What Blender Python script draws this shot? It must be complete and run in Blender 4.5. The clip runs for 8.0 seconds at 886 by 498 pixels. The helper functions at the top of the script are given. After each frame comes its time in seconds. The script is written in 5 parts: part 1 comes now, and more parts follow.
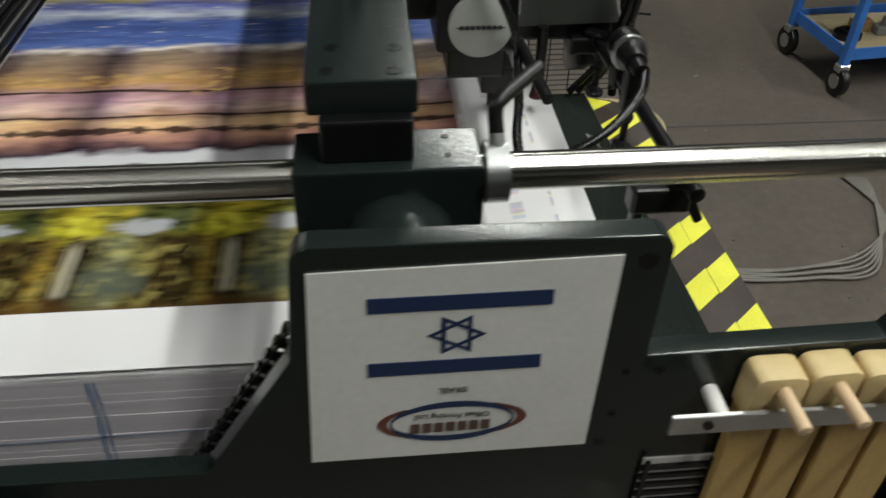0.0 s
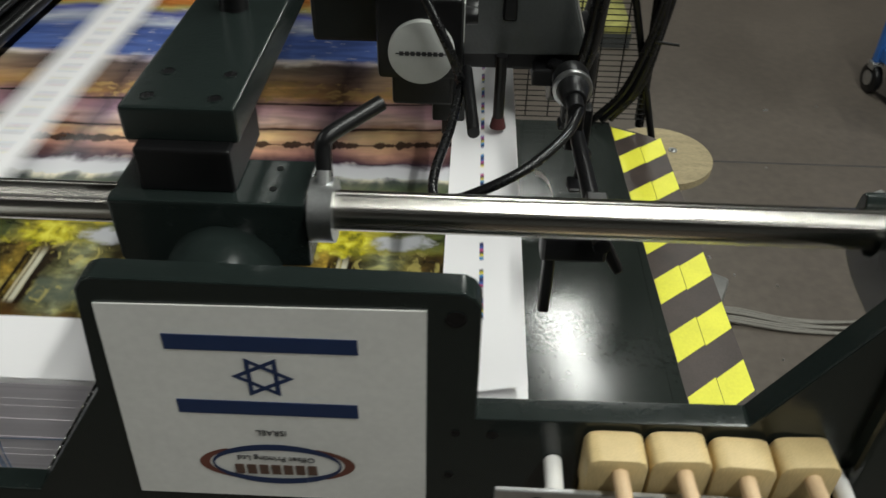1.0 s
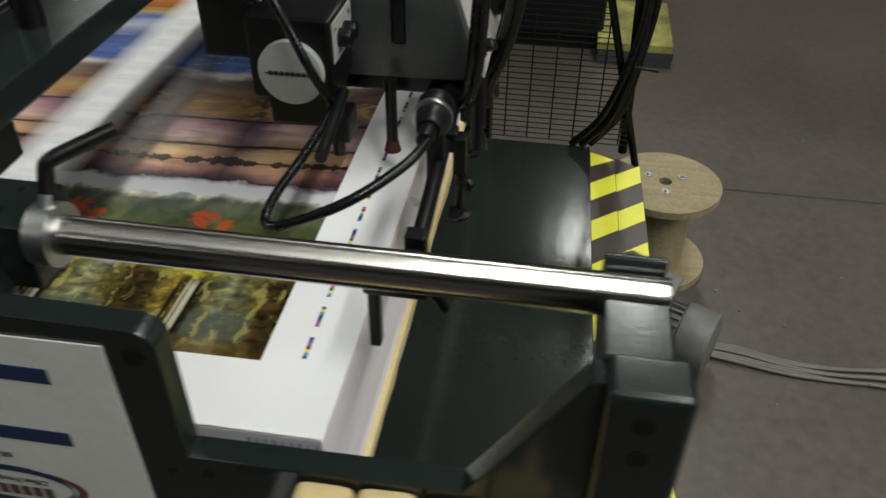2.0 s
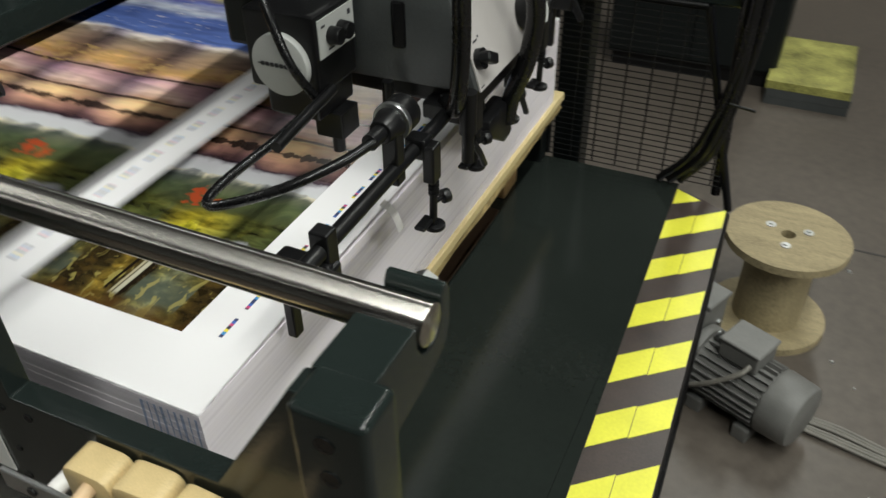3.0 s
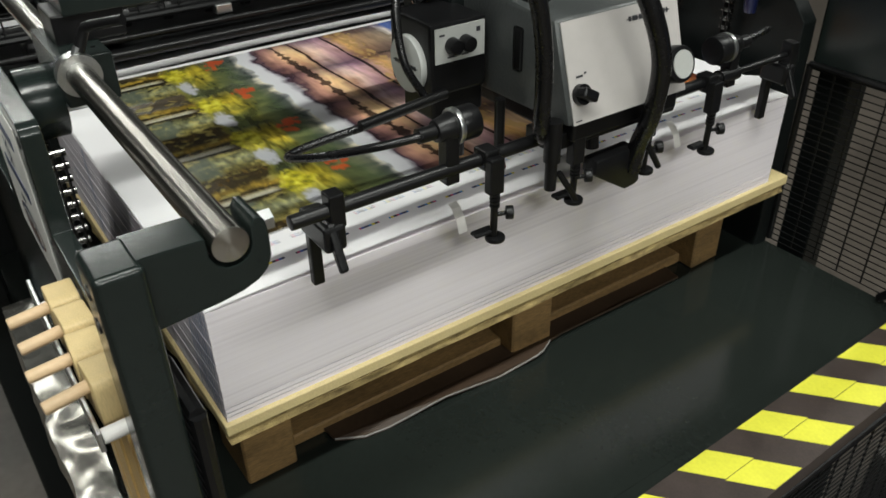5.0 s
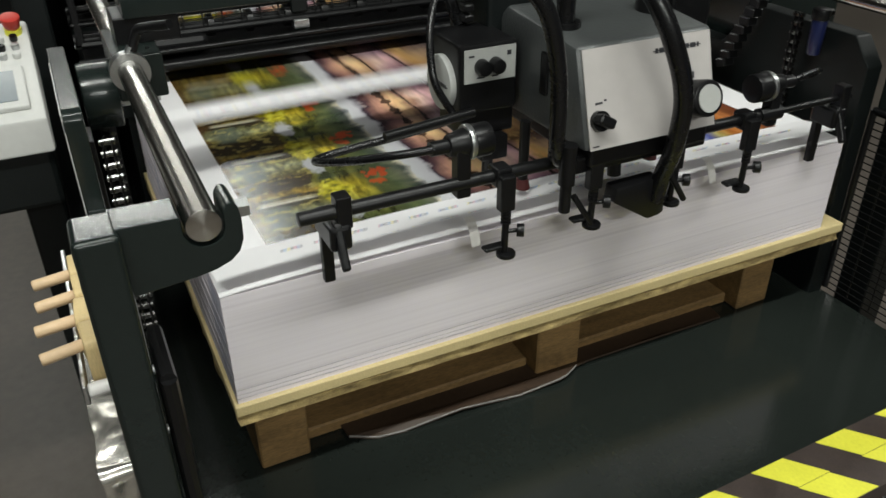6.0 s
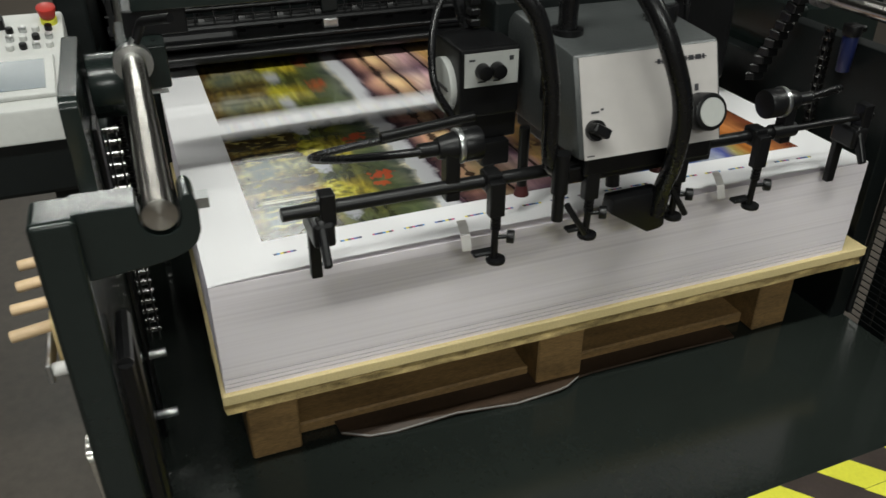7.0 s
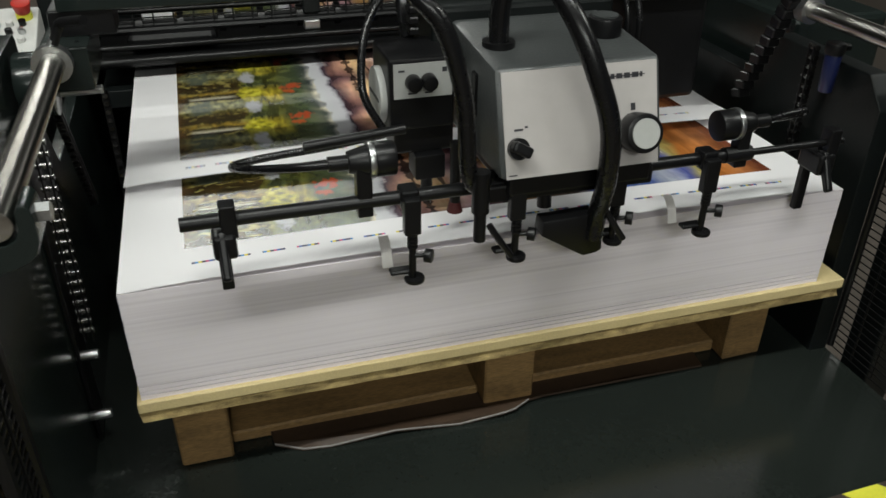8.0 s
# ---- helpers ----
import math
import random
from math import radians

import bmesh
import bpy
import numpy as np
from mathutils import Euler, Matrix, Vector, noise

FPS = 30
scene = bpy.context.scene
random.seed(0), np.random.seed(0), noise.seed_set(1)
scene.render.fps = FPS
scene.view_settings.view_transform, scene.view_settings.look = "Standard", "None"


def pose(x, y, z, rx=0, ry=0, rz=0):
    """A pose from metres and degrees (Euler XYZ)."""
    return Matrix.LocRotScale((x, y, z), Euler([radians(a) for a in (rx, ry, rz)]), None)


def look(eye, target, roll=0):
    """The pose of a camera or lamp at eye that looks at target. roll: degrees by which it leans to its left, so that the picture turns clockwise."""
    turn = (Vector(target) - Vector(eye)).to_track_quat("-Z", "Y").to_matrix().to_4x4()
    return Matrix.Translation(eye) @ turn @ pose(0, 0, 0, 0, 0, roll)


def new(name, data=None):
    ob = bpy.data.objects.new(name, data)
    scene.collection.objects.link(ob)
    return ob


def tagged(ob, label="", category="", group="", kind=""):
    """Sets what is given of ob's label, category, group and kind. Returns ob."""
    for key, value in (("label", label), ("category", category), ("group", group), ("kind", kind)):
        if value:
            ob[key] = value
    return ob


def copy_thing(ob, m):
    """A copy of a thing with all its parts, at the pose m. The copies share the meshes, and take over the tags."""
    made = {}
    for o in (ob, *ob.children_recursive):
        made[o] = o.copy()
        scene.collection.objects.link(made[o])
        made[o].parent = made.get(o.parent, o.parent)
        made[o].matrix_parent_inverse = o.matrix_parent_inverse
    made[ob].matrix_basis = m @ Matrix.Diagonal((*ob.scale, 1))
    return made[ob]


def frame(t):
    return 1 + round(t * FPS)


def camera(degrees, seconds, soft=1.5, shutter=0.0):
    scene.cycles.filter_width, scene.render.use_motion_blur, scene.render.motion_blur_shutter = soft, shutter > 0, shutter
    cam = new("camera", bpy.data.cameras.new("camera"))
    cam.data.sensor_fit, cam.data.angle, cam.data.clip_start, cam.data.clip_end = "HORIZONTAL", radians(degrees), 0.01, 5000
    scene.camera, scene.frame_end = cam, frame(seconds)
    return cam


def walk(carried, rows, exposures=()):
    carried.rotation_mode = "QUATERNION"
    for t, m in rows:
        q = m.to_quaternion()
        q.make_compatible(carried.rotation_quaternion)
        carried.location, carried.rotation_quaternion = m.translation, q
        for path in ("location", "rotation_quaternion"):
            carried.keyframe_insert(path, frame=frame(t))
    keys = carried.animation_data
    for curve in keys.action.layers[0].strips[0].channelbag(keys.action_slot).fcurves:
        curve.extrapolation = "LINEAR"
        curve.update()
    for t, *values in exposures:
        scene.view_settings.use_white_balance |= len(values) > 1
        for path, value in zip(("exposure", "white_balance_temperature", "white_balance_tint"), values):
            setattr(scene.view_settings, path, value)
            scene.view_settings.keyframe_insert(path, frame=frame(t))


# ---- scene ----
cam = camera(57.4, 8.0, 1.5, 0.5)
PATH = [
    (0, (0.027, 0.051, 1.256), (0.191, 1.588, -0.013), 1.3),
    (0.5, (0.123, 0.067, 1.256), (0.232, 1.618, -0.002), 1.2),
    (1, (0.211, 0.084, 1.257), (0.156, 1.644, 0.008), 0.9),
    (1.5, (0.311, 0.103, 1.261), (0.151, 1.667, 0.025), 0.2),
    (2, (0.443, 0.139, 1.264), (0.199, 1.691, 0.026), 0.4),
    (3.5, (0.776, 0.267, 1.238), (-0.14, 1.602, 0.064), -1.4),
    (4, (0.862, 0.321, 1.231), (-0.234, 1.527, 0.073), -1.3),
    (4.5, (0.925, 0.343, 1.238), (-0.335, 1.374, 0.077), -1.3),
    (5, (0.996, 0.383, 1.233), (-0.39, 1.327, 0.144), -1.0),
    (6.5, (1.111, 0.491, 1.236), (-0.473, 1.156, 0.212), 0.0),
    (7, (1.122, 0.534, 1.234), (-0.482, 1.153, 0.211), 0.2),
    (7.5, (1.126, 0.612, 1.234), (-0.49, 1.199, 0.213), 0.3),
    (8, (1.134, 0.702, 1.237), (-0.509, 1.197, 0.21), 0.5),
]
walk(cam, [(t, look(eye, target, roll)) for t, eye, target, roll in PATH], [(0, -0.14), (1.0, -0.22), (2.0, -0.42), (3.5, -0.02), (4.5, -0.12), (5.0, -0.06), (6.5, -0.26), (8.0, -0.38)])

# ---- world and light ----
world = bpy.data.worlds.new("hall_air")
world.use_nodes = True
world.node_tree.nodes["Background"].inputs[0].default_value = (0.75, 0.85, 1.0, 1)
world.node_tree.nodes["Background"].inputs[1].default_value = 0.005
scene.world = world

# fluorescent fixtures under the hall ceiling: x, y, length along y, watts
FIXTURES = [(1.42, 1.2, 2.4, 84), (0.90, 4.95, 2.2, 84), (-2.6, 0.4, 2.4, 14), (-3.6, 6.9, 2.4, 14), (-5.6, 0.65, 2.4, 140),
            (5.8, 0.9, 2.4, 195), (6.2, -1.7, 2.4, 95), (1.45, -0.75, 1.5, 76), (-2.4, -3.4, 2.4, 10)]
LAMP_Z = 3.75


# ---- small tools ----
def part(name, bm, material, parent, label=""):
    me = bpy.data.meshes.new(name)
    bm.normal_update()
    bm.to_mesh(me)
    bm.free()
    me.materials.append(material)
    ob = new(name, me)
    ob.parent = parent
    if label:
        ob["label"] = label
    return ob


def smooth(ob, deg=40):
    me = ob.data
    lim = math.cos(radians(deg))
    bm = bmesh.new()
    bm.from_mesh(me)
    for f in bm.faces:
        f.smooth = True
    for e in bm.edges:
        if len(e.link_faces) == 2 and e.link_faces[0].normal.dot(e.link_faces[1].normal) < lim:
            e.smooth = False
    bm.to_mesh(me)
    bm.free()
    if deg == 30:
        wn = ob.modifiers.new("flat_faces", "WEIGHTED_NORMAL")
        wn.keep_sharp = True
    return ob


def thing(name, x=0, y=0, z=0, label="", category="", group="", kind=""):
    ob = new(name)
    ob.empty_display_size = 0.05
    ob.matrix_basis = pose(x, y, z)
    return tagged(ob, label, category, group, kind)


def box(bm, x0, x1, y0, y1, z0, z1, bevel=0.0, seg=2):
    made = bmesh.new()
    bmesh.ops.create_cube(made, size=1)
    for v in made.verts:
        v.co = Vector((x0 + (v.co.x + 0.5) * (x1 - x0), y0 + (v.co.y + 0.5) * (y1 - y0), z0 + (v.co.z + 0.5) * (z1 - z0)))
    if bevel:
        bmesh.ops.bevel(made, geom=list(made.edges), offset=bevel, segments=seg, affect="EDGES", profile=0.5)
    merge(bm, made)
    return bm


def merge(bm, made, m=None):
    if m is not None:
        bmesh.ops.transform(made, matrix=m, verts=made.verts)
    tmp = bpy.data.meshes.new("tmp")
    made.to_mesh(tmp)
    made.free()
    bm.from_mesh(tmp)
    bpy.data.meshes.remove(tmp)
    return bm


def cyl(bm, a, b, r, r2=None, seg=24, bevel=0.0):
    a, b = Vector(a), Vector(b)
    made = bmesh.new()
    bmesh.ops.create_cone(made, cap_ends=True, segments=seg, radius1=r, radius2=r if r2 is None else r2, depth=(b - a).length)
    if bevel:
        rim = [e for e in made.edges if abs(e.verts[0].co.z - e.verts[1].co.z) < 1e-6]
        bmesh.ops.bevel(made, geom=rim, offset=bevel, segments=2, affect="EDGES", profile=0.5)
    turn = (b - a).to_track_quat("Z", "Y").to_matrix().to_4x4()
    merge(bm, made, Matrix.Translation((a + b) / 2) @ turn)
    return bm


def ring(bm, a, b, r, hole, seg=28):
    """A collar from a to b with a hole through it."""
    a, b = Vector(a), Vector(b)
    turn = (b - a).to_track_quat("Z", "Y").to_matrix().to_4x4()
    d = (b - a).length
    made = bmesh.new()
    loops = []
    for rad, z in ((hole, 0), (r, 0), (r, d), (hole, d)):
        loops.append([made.verts.new((rad * math.cos(i * math.tau / seg), rad * math.sin(i * math.tau / seg), z)) for i in range(seg)])
    for k in range(4):
        p, q = loops[k], loops[(k + 1) % 4]
        for i in range(seg):
            made.faces.new((p[i], p[(i + 1) % seg], q[(i + 1) % seg], q[i]))
    merge(bm, made, Matrix.Translation(a) @ turn)
    return bm


def prism(bm, outline, y0, y1, bevel=0.0):
    """An outline of (x, z) drawn out from y0 to y1."""
    made = bmesh.new()
    f = made.faces.new([made.verts.new((x, y0, z)) for x, z in outline])
    ext = bmesh.ops.extrude_face_region(made, geom=[f])
    for v in ext["geom"]:
        if isinstance(v, bmesh.types.BMVert):
            v.co.y = y1
    bmesh.ops.recalc_face_normals(made, faces=made.faces)
    if bevel:
        bmesh.ops.bevel(made, geom=list(made.edges), offset=bevel, segments=2, affect="EDGES", profile=0.5)
    merge(bm, made)
    return bm


def curve_points(pts, n=8):
    """A smooth line through points (Catmull-Rom)."""
    p = [Vector(q) for q in pts]
    p = [2 * p[0] - p[1]] + p + [2 * p[-1] - p[-2]]
    out = []
    for i in range(1, len(p) - 2):
        for k in range(n):
            t = k / n
            a, b, c, d = p[i - 1], p[i], p[i + 1], p[i + 2]
            out.append(0.5 * ((2 * b) + (c - a) * t + (2 * a - 5 * b + 4 * c - d) * t * t + (3 * b - a - 3 * c + d) * t ** 3))
    out.append(p[-2])
    return out


def hose(bm, pts, r, n=8, seg=12, ribs=0.0):
    line = curve_points(pts, n)
    side = None
    last = None
    for i, c in enumerate(line):
        d = (line[min(i + 1, len(line) - 1)] - line[max(i - 1, 0)]).normalized()
        if side is None:
            side = d.orthogonal().normalized()
        side = (side - d * side.dot(d)).normalized()
        up = d.cross(side)
        rad = r * (1 + (ribs if i % 2 else 0))
        loop = [bm.verts.new(c + rad * (math.cos(k * math.tau / seg) * side + math.sin(k * math.tau / seg) * up)) for k in range(seg)]
        if last:
            for k in range(seg):
                bm.faces.new((last[k], last[(k + 1) % seg], loop[(k + 1) % seg], loop[k]))
        else:
            bm.faces.new(loop[::-1])
        last = loop
    bm.faces.new(last)
    return bm


def text_part(words, size, m, material, parent, name="lettering", bold=0.0, squash=1.0):
    cu = bpy.data.curves.new(name, "FONT")
    cu.body, cu.size, cu.align_x, cu.align_y, cu.extrude, cu.offset = words, size, "CENTER", "CENTER", 0.0002, bold
    cu.resolution_u = 3
    ob = bpy.data.objects.new(name, cu)
    scene.collection.objects.link(ob)
    dg = bpy.context.evaluated_depsgraph_get()
    me = bpy.data.meshes.new_from_object(ob.evaluated_get(dg))
    bpy.data.objects.remove(ob)
    bpy.data.curves.remove(cu)
    me.transform(m @ Matrix.Diagonal((squash, 1, 1, 1)))
    me.materials.clear()
    me.materials.append(material)
    made = new(name, me)
    made.parent = parent
    return made


# ---- materials ----
def mat(name, base, rough=0.5, metal=0.0, var=0.12, scale=6.0, fine=0.0, bump=0.0, bump_scale=300.0, spec=0.5, coat=0.0, tint=None, stretch=(1, 1, 1), uneven=0.1):
    """A surface with variation at two scales, fine relief and wear in its gloss."""
    m = bpy.data.materials.new(name)
    m.use_nodes = True
    nt = m.node_tree
    n, ln = nt.nodes, nt.links
    bs = n["Principled BSDF"]
    tc = n.new("ShaderNodeTexCoord")
    mp = n.new("ShaderNodeMapping")
    mp.inputs["Scale"].default_value = stretch
    ln.new(tc.outputs["Object"], mp.inputs["Vector"])
    a = n.new("ShaderNodeTexNoise")
    a.inputs["Scale"].default_value, a.inputs["Detail"].default_value = scale, 5
    b = n.new("ShaderNodeTexNoise")
    b.inputs["Scale"].default_value, b.inputs["Detail"].default_value = scale * 14, 3
    for k in (a, b):
        ln.new(mp.outputs["Vector"], k.inputs["Vector"])
    mix = n.new("ShaderNodeMix")
    mix.data_type = "FLOAT"
    mix.inputs[0].default_value = 0.4 + fine
    ln.new(a.outputs["Fac"], mix.inputs[2])
    ln.new(b.outputs["Fac"], mix.inputs[3])
    ramp = n.new("ShaderNodeValToRGB")
    lo = tint or tuple(c * (1 - var) for c in base)
    hi = tuple(min(1, c * (1 + var)) for c in base)
    ramp.color_ramp.elements[0].position, ramp.color_ramp.elements[1].position = 0.32, 0.68
    ramp.color_ramp.elements[0].color, ramp.color_ramp.elements[1].color = (*lo, 1), (*hi, 1)
    ln.new(mix.outputs[0], ramp.inputs[0])
    ln.new(ramp.outputs[0], bs.inputs["Base Color"])
    rr = n.new("ShaderNodeMapRange")
    rr.inputs["To Min"].default_value, rr.inputs["To Max"].default_value = max(0.02, rough - uneven), min(1, rough + uneven)
    ln.new(mix.outputs[0], rr.inputs["Value"])
    ln.new(rr.outputs[0], bs.inputs["Roughness"])
    bs.inputs["Metallic"].default_value = metal
    bs.inputs["Specular IOR Level"].default_value = spec
    bs.inputs["Coat Weight"].default_value = coat
    if bump:
        c = n.new("ShaderNodeTexNoise")
        c.inputs["Scale"].default_value, c.inputs["Detail"].default_value = bump_scale, 3
        ln.new(mp.outputs["Vector"], c.inputs["Vector"])
        bp = n.new("ShaderNodeBump")
        bp.inputs["Strength"].default_value, bp.inputs["Distance"].default_value = bump, 0.001
        ln.new(c.outputs["Fac"], bp.inputs["Height"])
        ln.new(bp.outputs[0], bs.inputs["Normal"])
    return m


GREEN = mat("machine_green_paint", (0.0112, 0.0160, 0.0148), 0.22, var=0.1, scale=5, bump=0.13, bump_scale=260, spec=0.42, uneven=0.03)
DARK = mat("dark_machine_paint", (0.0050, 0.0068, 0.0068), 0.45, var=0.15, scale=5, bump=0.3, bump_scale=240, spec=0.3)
PLATFORM = mat("platform_green_paint", (0.0150, 0.0186, 0.0164), 0.14, var=0.12, scale=7, bump=0.11, bump_scale=260, spec=0.45, uneven=0.04)
BLACK = mat("black_plastic", (0.0045, 0.0045, 0.005), 0.36, var=0.2, scale=20, bump=0.15, spec=0.34)
RUBBER = mat("black_rubber", (0.005, 0.005, 0.0055), 0.27, var=0.2, scale=12, spec=0.38, uneven=0.04)
BLACK_STEEL = mat("blackened_steel", (0.005, 0.005, 0.0055), 0.36, metal=0.1, spec=0.38, var=0.25, scale=25)
STEEL = mat("polished_steel", (0.52, 0.50, 0.465), 0.34, metal=1.0, var=0.06, scale=3, stretch=(0.3, 8, 8))
# ground round bar: fine grooves round it draw the highlights out along its length
_n = STEEL.node_tree.nodes
for _l in list(_n["Principled BSDF"].inputs["Roughness"].links):
    STEEL.node_tree.links.remove(_l)
_n["Principled BSDF"].inputs["Roughness"].default_value = 0.24
_t = _n.new("ShaderNodeTangent")
_t.direction_type, _t.axis = "RADIAL", "X"
STEEL.node_tree.links.new(_t.outputs[0], _n["Principled BSDF"].inputs["Tangent"])
_n["Principled BSDF"].inputs["Anisotropic"].default_value = 0.92
_n["Principled BSDF"].inputs["Anisotropic Rotation"].default_value = 0.25
OILED = mat("oily_chain_steel", (0.17, 0.165, 0.16), 0.26, metal=1.0, var=0.6, scale=40)
ZINC = mat("zinc_plated_steel", (0.55, 0.56, 0.56), 0.34, metal=1.0, var=0.15, scale=30)
GREY_CAST = mat("grey_motor_paint", (0.145, 0.143, 0.135), 0.5, var=0.2, scale=18, bump=0.3, bump_scale=200)
COVER = mat("grey_hammer_paint", (0.050, 0.054, 0.054), 0.34, var=0.12, scale=18, bump=0.5, bump_scale=280)
PANEL = mat("ivory_panel_foil", (0.43, 0.405, 0.392), 0.42, var=0.05, scale=4)
DISC = mat("pale_grey_disc", (0.40, 0.405, 0.39), 0.5, var=0.05, scale=10)
LETTER = mat("dark_lettering", (0.03, 0.03, 0.035), 0.5)
WHITE = mat("white_plastic", (0.72, 0.70, 0.68), 0.45, var=0.06)
PAPER = mat("white_paper", (0.80, 0.785, 0.80), 0.62, var=0.02, scale=8)
RED = mat("red_plastic", (0.45, 0.03, 0.02), 0.4)
RED_RUBBER = mat("red_rubber", (0.06, 0.010, 0.010), 0.55)
TEAL = mat("green_plastic", (0.03, 0.25, 0.18), 0.4)
BLUE = mat("cart_blue_paint", (0.03, 0.13, 0.42), 0.4, var=0.2, scale=10)
BLUE_CUP = mat("blue_cup", (0.008, 0.012, 0.05), 0.3)
NAVY = mat("navy_print", (0.009, 0.026, 0.09), 0.5, var=0.08)
SIGN = mat("sign_foil", (0.74, 0.735, 0.71), 0.42, var=0.07, scale=12)
MAROON = mat("maroon_print", (0.15, 0.048, 0.032), 0.5)
UMBER = mat("umber_print", (0.10, 0.055, 0.04), 0.5)
YELLOW = mat("yellow_tape", (0.72, 0.70, 0.06), 0.45, var=0.1, scale=14, bump=0.2)
BLACK_TAPE = mat("black_tape", (0.046, 0.034, 0.030), 0.44, var=0.3, scale=20, bump=0.2)
CABLE = mat("grey_cable", (0.16, 0.15, 0.13), 0.55, var=0.15, scale=30)
BEECH = mat("beech_wood", (0.56, 0.425, 0.21), 0.5, var=0.14, scale=10, fine=0.2, bump=0.2, stretch=(6, 6, 1))
DOWEL = mat("dowel_wood", (0.60, 0.43, 0.26), 0.5, var=0.14, scale=12, stretch=(6, 1, 6))
WEDGE = mat("wedge_wood", (0.50, 0.33, 0.12), 0.5, var=0.16, scale=8, fine=0.2, bump=0.2, stretch=(8, 8, 1))
PINE = mat("pallet_pine", (0.235, 0.14, 0.053), 0.7, var=0.5, scale=7, fine=0.1, bump=0.5, bump_scale=160, stretch=(6, 1, 6))
DRUMWOOD = mat("drum_plywood", (0.30, 0.245, 0.14), 0.7, var=0.38, scale=7, fine=0.2, bump=0.4, bump_scale=120, stretch=(1, 5, 1))
CHIP = mat("chipboard_edge", (0.40, 0.30, 0.13), 0.85, var=0.4, scale=70, fine=0.0, bump=1.0, bump_scale=300, tint=(0.10, 0.065, 0.025), stretch=(1, 0.6, 1.3))
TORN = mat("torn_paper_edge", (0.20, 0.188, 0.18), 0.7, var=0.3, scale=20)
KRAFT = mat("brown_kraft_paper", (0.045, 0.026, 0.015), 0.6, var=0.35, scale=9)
CHIPTOP = mat("chipboard_top", (0.62, 0.50, 0.26), 0.6, var=0.1, scale=30, fine=0.3)
FOIL = mat("clear_wrapping_film", (0.62, 0.60, 0.55), 0.22, metal=0.9, var=0.2, scale=9)
CONCRETE = mat("sealed_concrete", (0.088, 0.073, 0.060), 0.46, var=0.22, scale=2.2, fine=0.25, bump=0.2, bump_scale=90)
SEAM = mat("floor_joint", (0.05, 0.047, 0.045), 0.8)
WALLPAINT = mat("hall_wall_paint", (0.12, 0.12, 0.115), 0.8, var=0.06, scale=1.2)
CEILING = mat("ceiling_sheet", (0.08, 0.08, 0.08), 0.8, var=0.06, scale=1.2)
SCREEN = mat("display_glass", (0.20, 0.23, 0.25), 0.15, var=0.05)
CONSOLE = mat("console_white", (0.60, 0.60, 0.58), 0.45, var=0.05)
LEAFLET = mat("yellow_green_print", (0.26, 0.25, 0.07), 0.5, var=0.7, scale=9)
BLUE_INK = mat("blue_ink", (0.34, 0.40, 0.56), 0.7, var=0.3, scale=200)


def lamp_glow():
    m = bpy.data.materials.new("fluorescent_tube")
    m.use_nodes = True
    bs = m.node_tree.nodes["Principled BSDF"]
    bs.inputs["Base Color"].default_value = (0.9, 0.9, 0.9, 1)
    bs.inputs["Emission Color"].default_value = (1.0, 0.97, 0.92, 1)
    bs.inputs["Emission Strength"].default_value = 7.0
    return m


TUBE = lamp_glow()


def stack_material():
    """Cut paper edges: fine sheet lines with a few darker reams."""
    m = bpy.data.materials.new("cut_paper_edges")
    m.use_nodes = True
    nt = m.node_tree
    n, ln = nt.nodes, nt.links
    bs = n["Principled BSDF"]
    tc = n.new("ShaderNodeTexCoord")
    mp = n.new("ShaderNodeMapping")
    mp.inputs["Scale"].default_value = (0.6, 0.6, 260)
    ln.new(tc.outputs["Object"], mp.inputs["Vector"])
    a = n.new("ShaderNodeTexNoise")
    a.inputs["Scale"].default_value, a.inputs["Detail"].default_value = 1.0, 6
    ln.new(mp.outputs[0], a.inputs["Vector"])
    mp2 = n.new("ShaderNodeMapping")
    mp2.inputs["Scale"].default_value = (0.5, 0.5, 120)
    ln.new(tc.outputs["Object"], mp2.inputs["Vector"])
    b = n.new("ShaderNodeTexNoise")
    b.inputs["Scale"].default_value, b.inputs["Detail"].default_value = 1.0, 3
    ln.new(mp2.outputs[0], b.inputs["Vector"])
    ramp = n.new("ShaderNodeValToRGB")
    e = ramp.color_ramp.elements
    e[0].position, e[0].color = 0.25, (0.73, 0.675, 0.72, 1)
    e[1].position, e[1].color = 0.62, (0.79, 0.74, 0.785, 1)
    ln.new(a.outputs["Fac"], ramp.inputs[0])
    ramp2 = n.new("ShaderNodeValToRGB")
    e = ramp2.color_ramp.elements
    e[0].position, e[0].color = 0.30, (0.86, 0.85, 0.86, 1)
    e[1].position, e[1].color = 0.42, (1, 1, 1, 1)
    ln.new(b.outputs["Fac"], ramp2.inputs[0])
    mul = n.new("ShaderNodeMix")
    mul.data_type, mul.blend_type = "RGBA", "MULTIPLY"
    mul.inputs[0].default_value = 1
    ln.new(ramp.outputs[0], mul.inputs[6])
    ln.new(ramp2.outputs[0], mul.inputs[7])
    ln.new(mul.outputs[2], bs.inputs["Base Color"])
    bs.inputs["Roughness"].default_value = 0.7
    bp = n.new("ShaderNodeBump")
    bp.inputs["Strength"].default_value, bp.inputs["Distance"].default_value = 0.2, 0.0005
    ln.new(a.outputs["Fac"], bp.inputs["Height"])
    ln.new(bp.outputs[0], bs.inputs["Normal"])
    return m


STACK = stack_material()

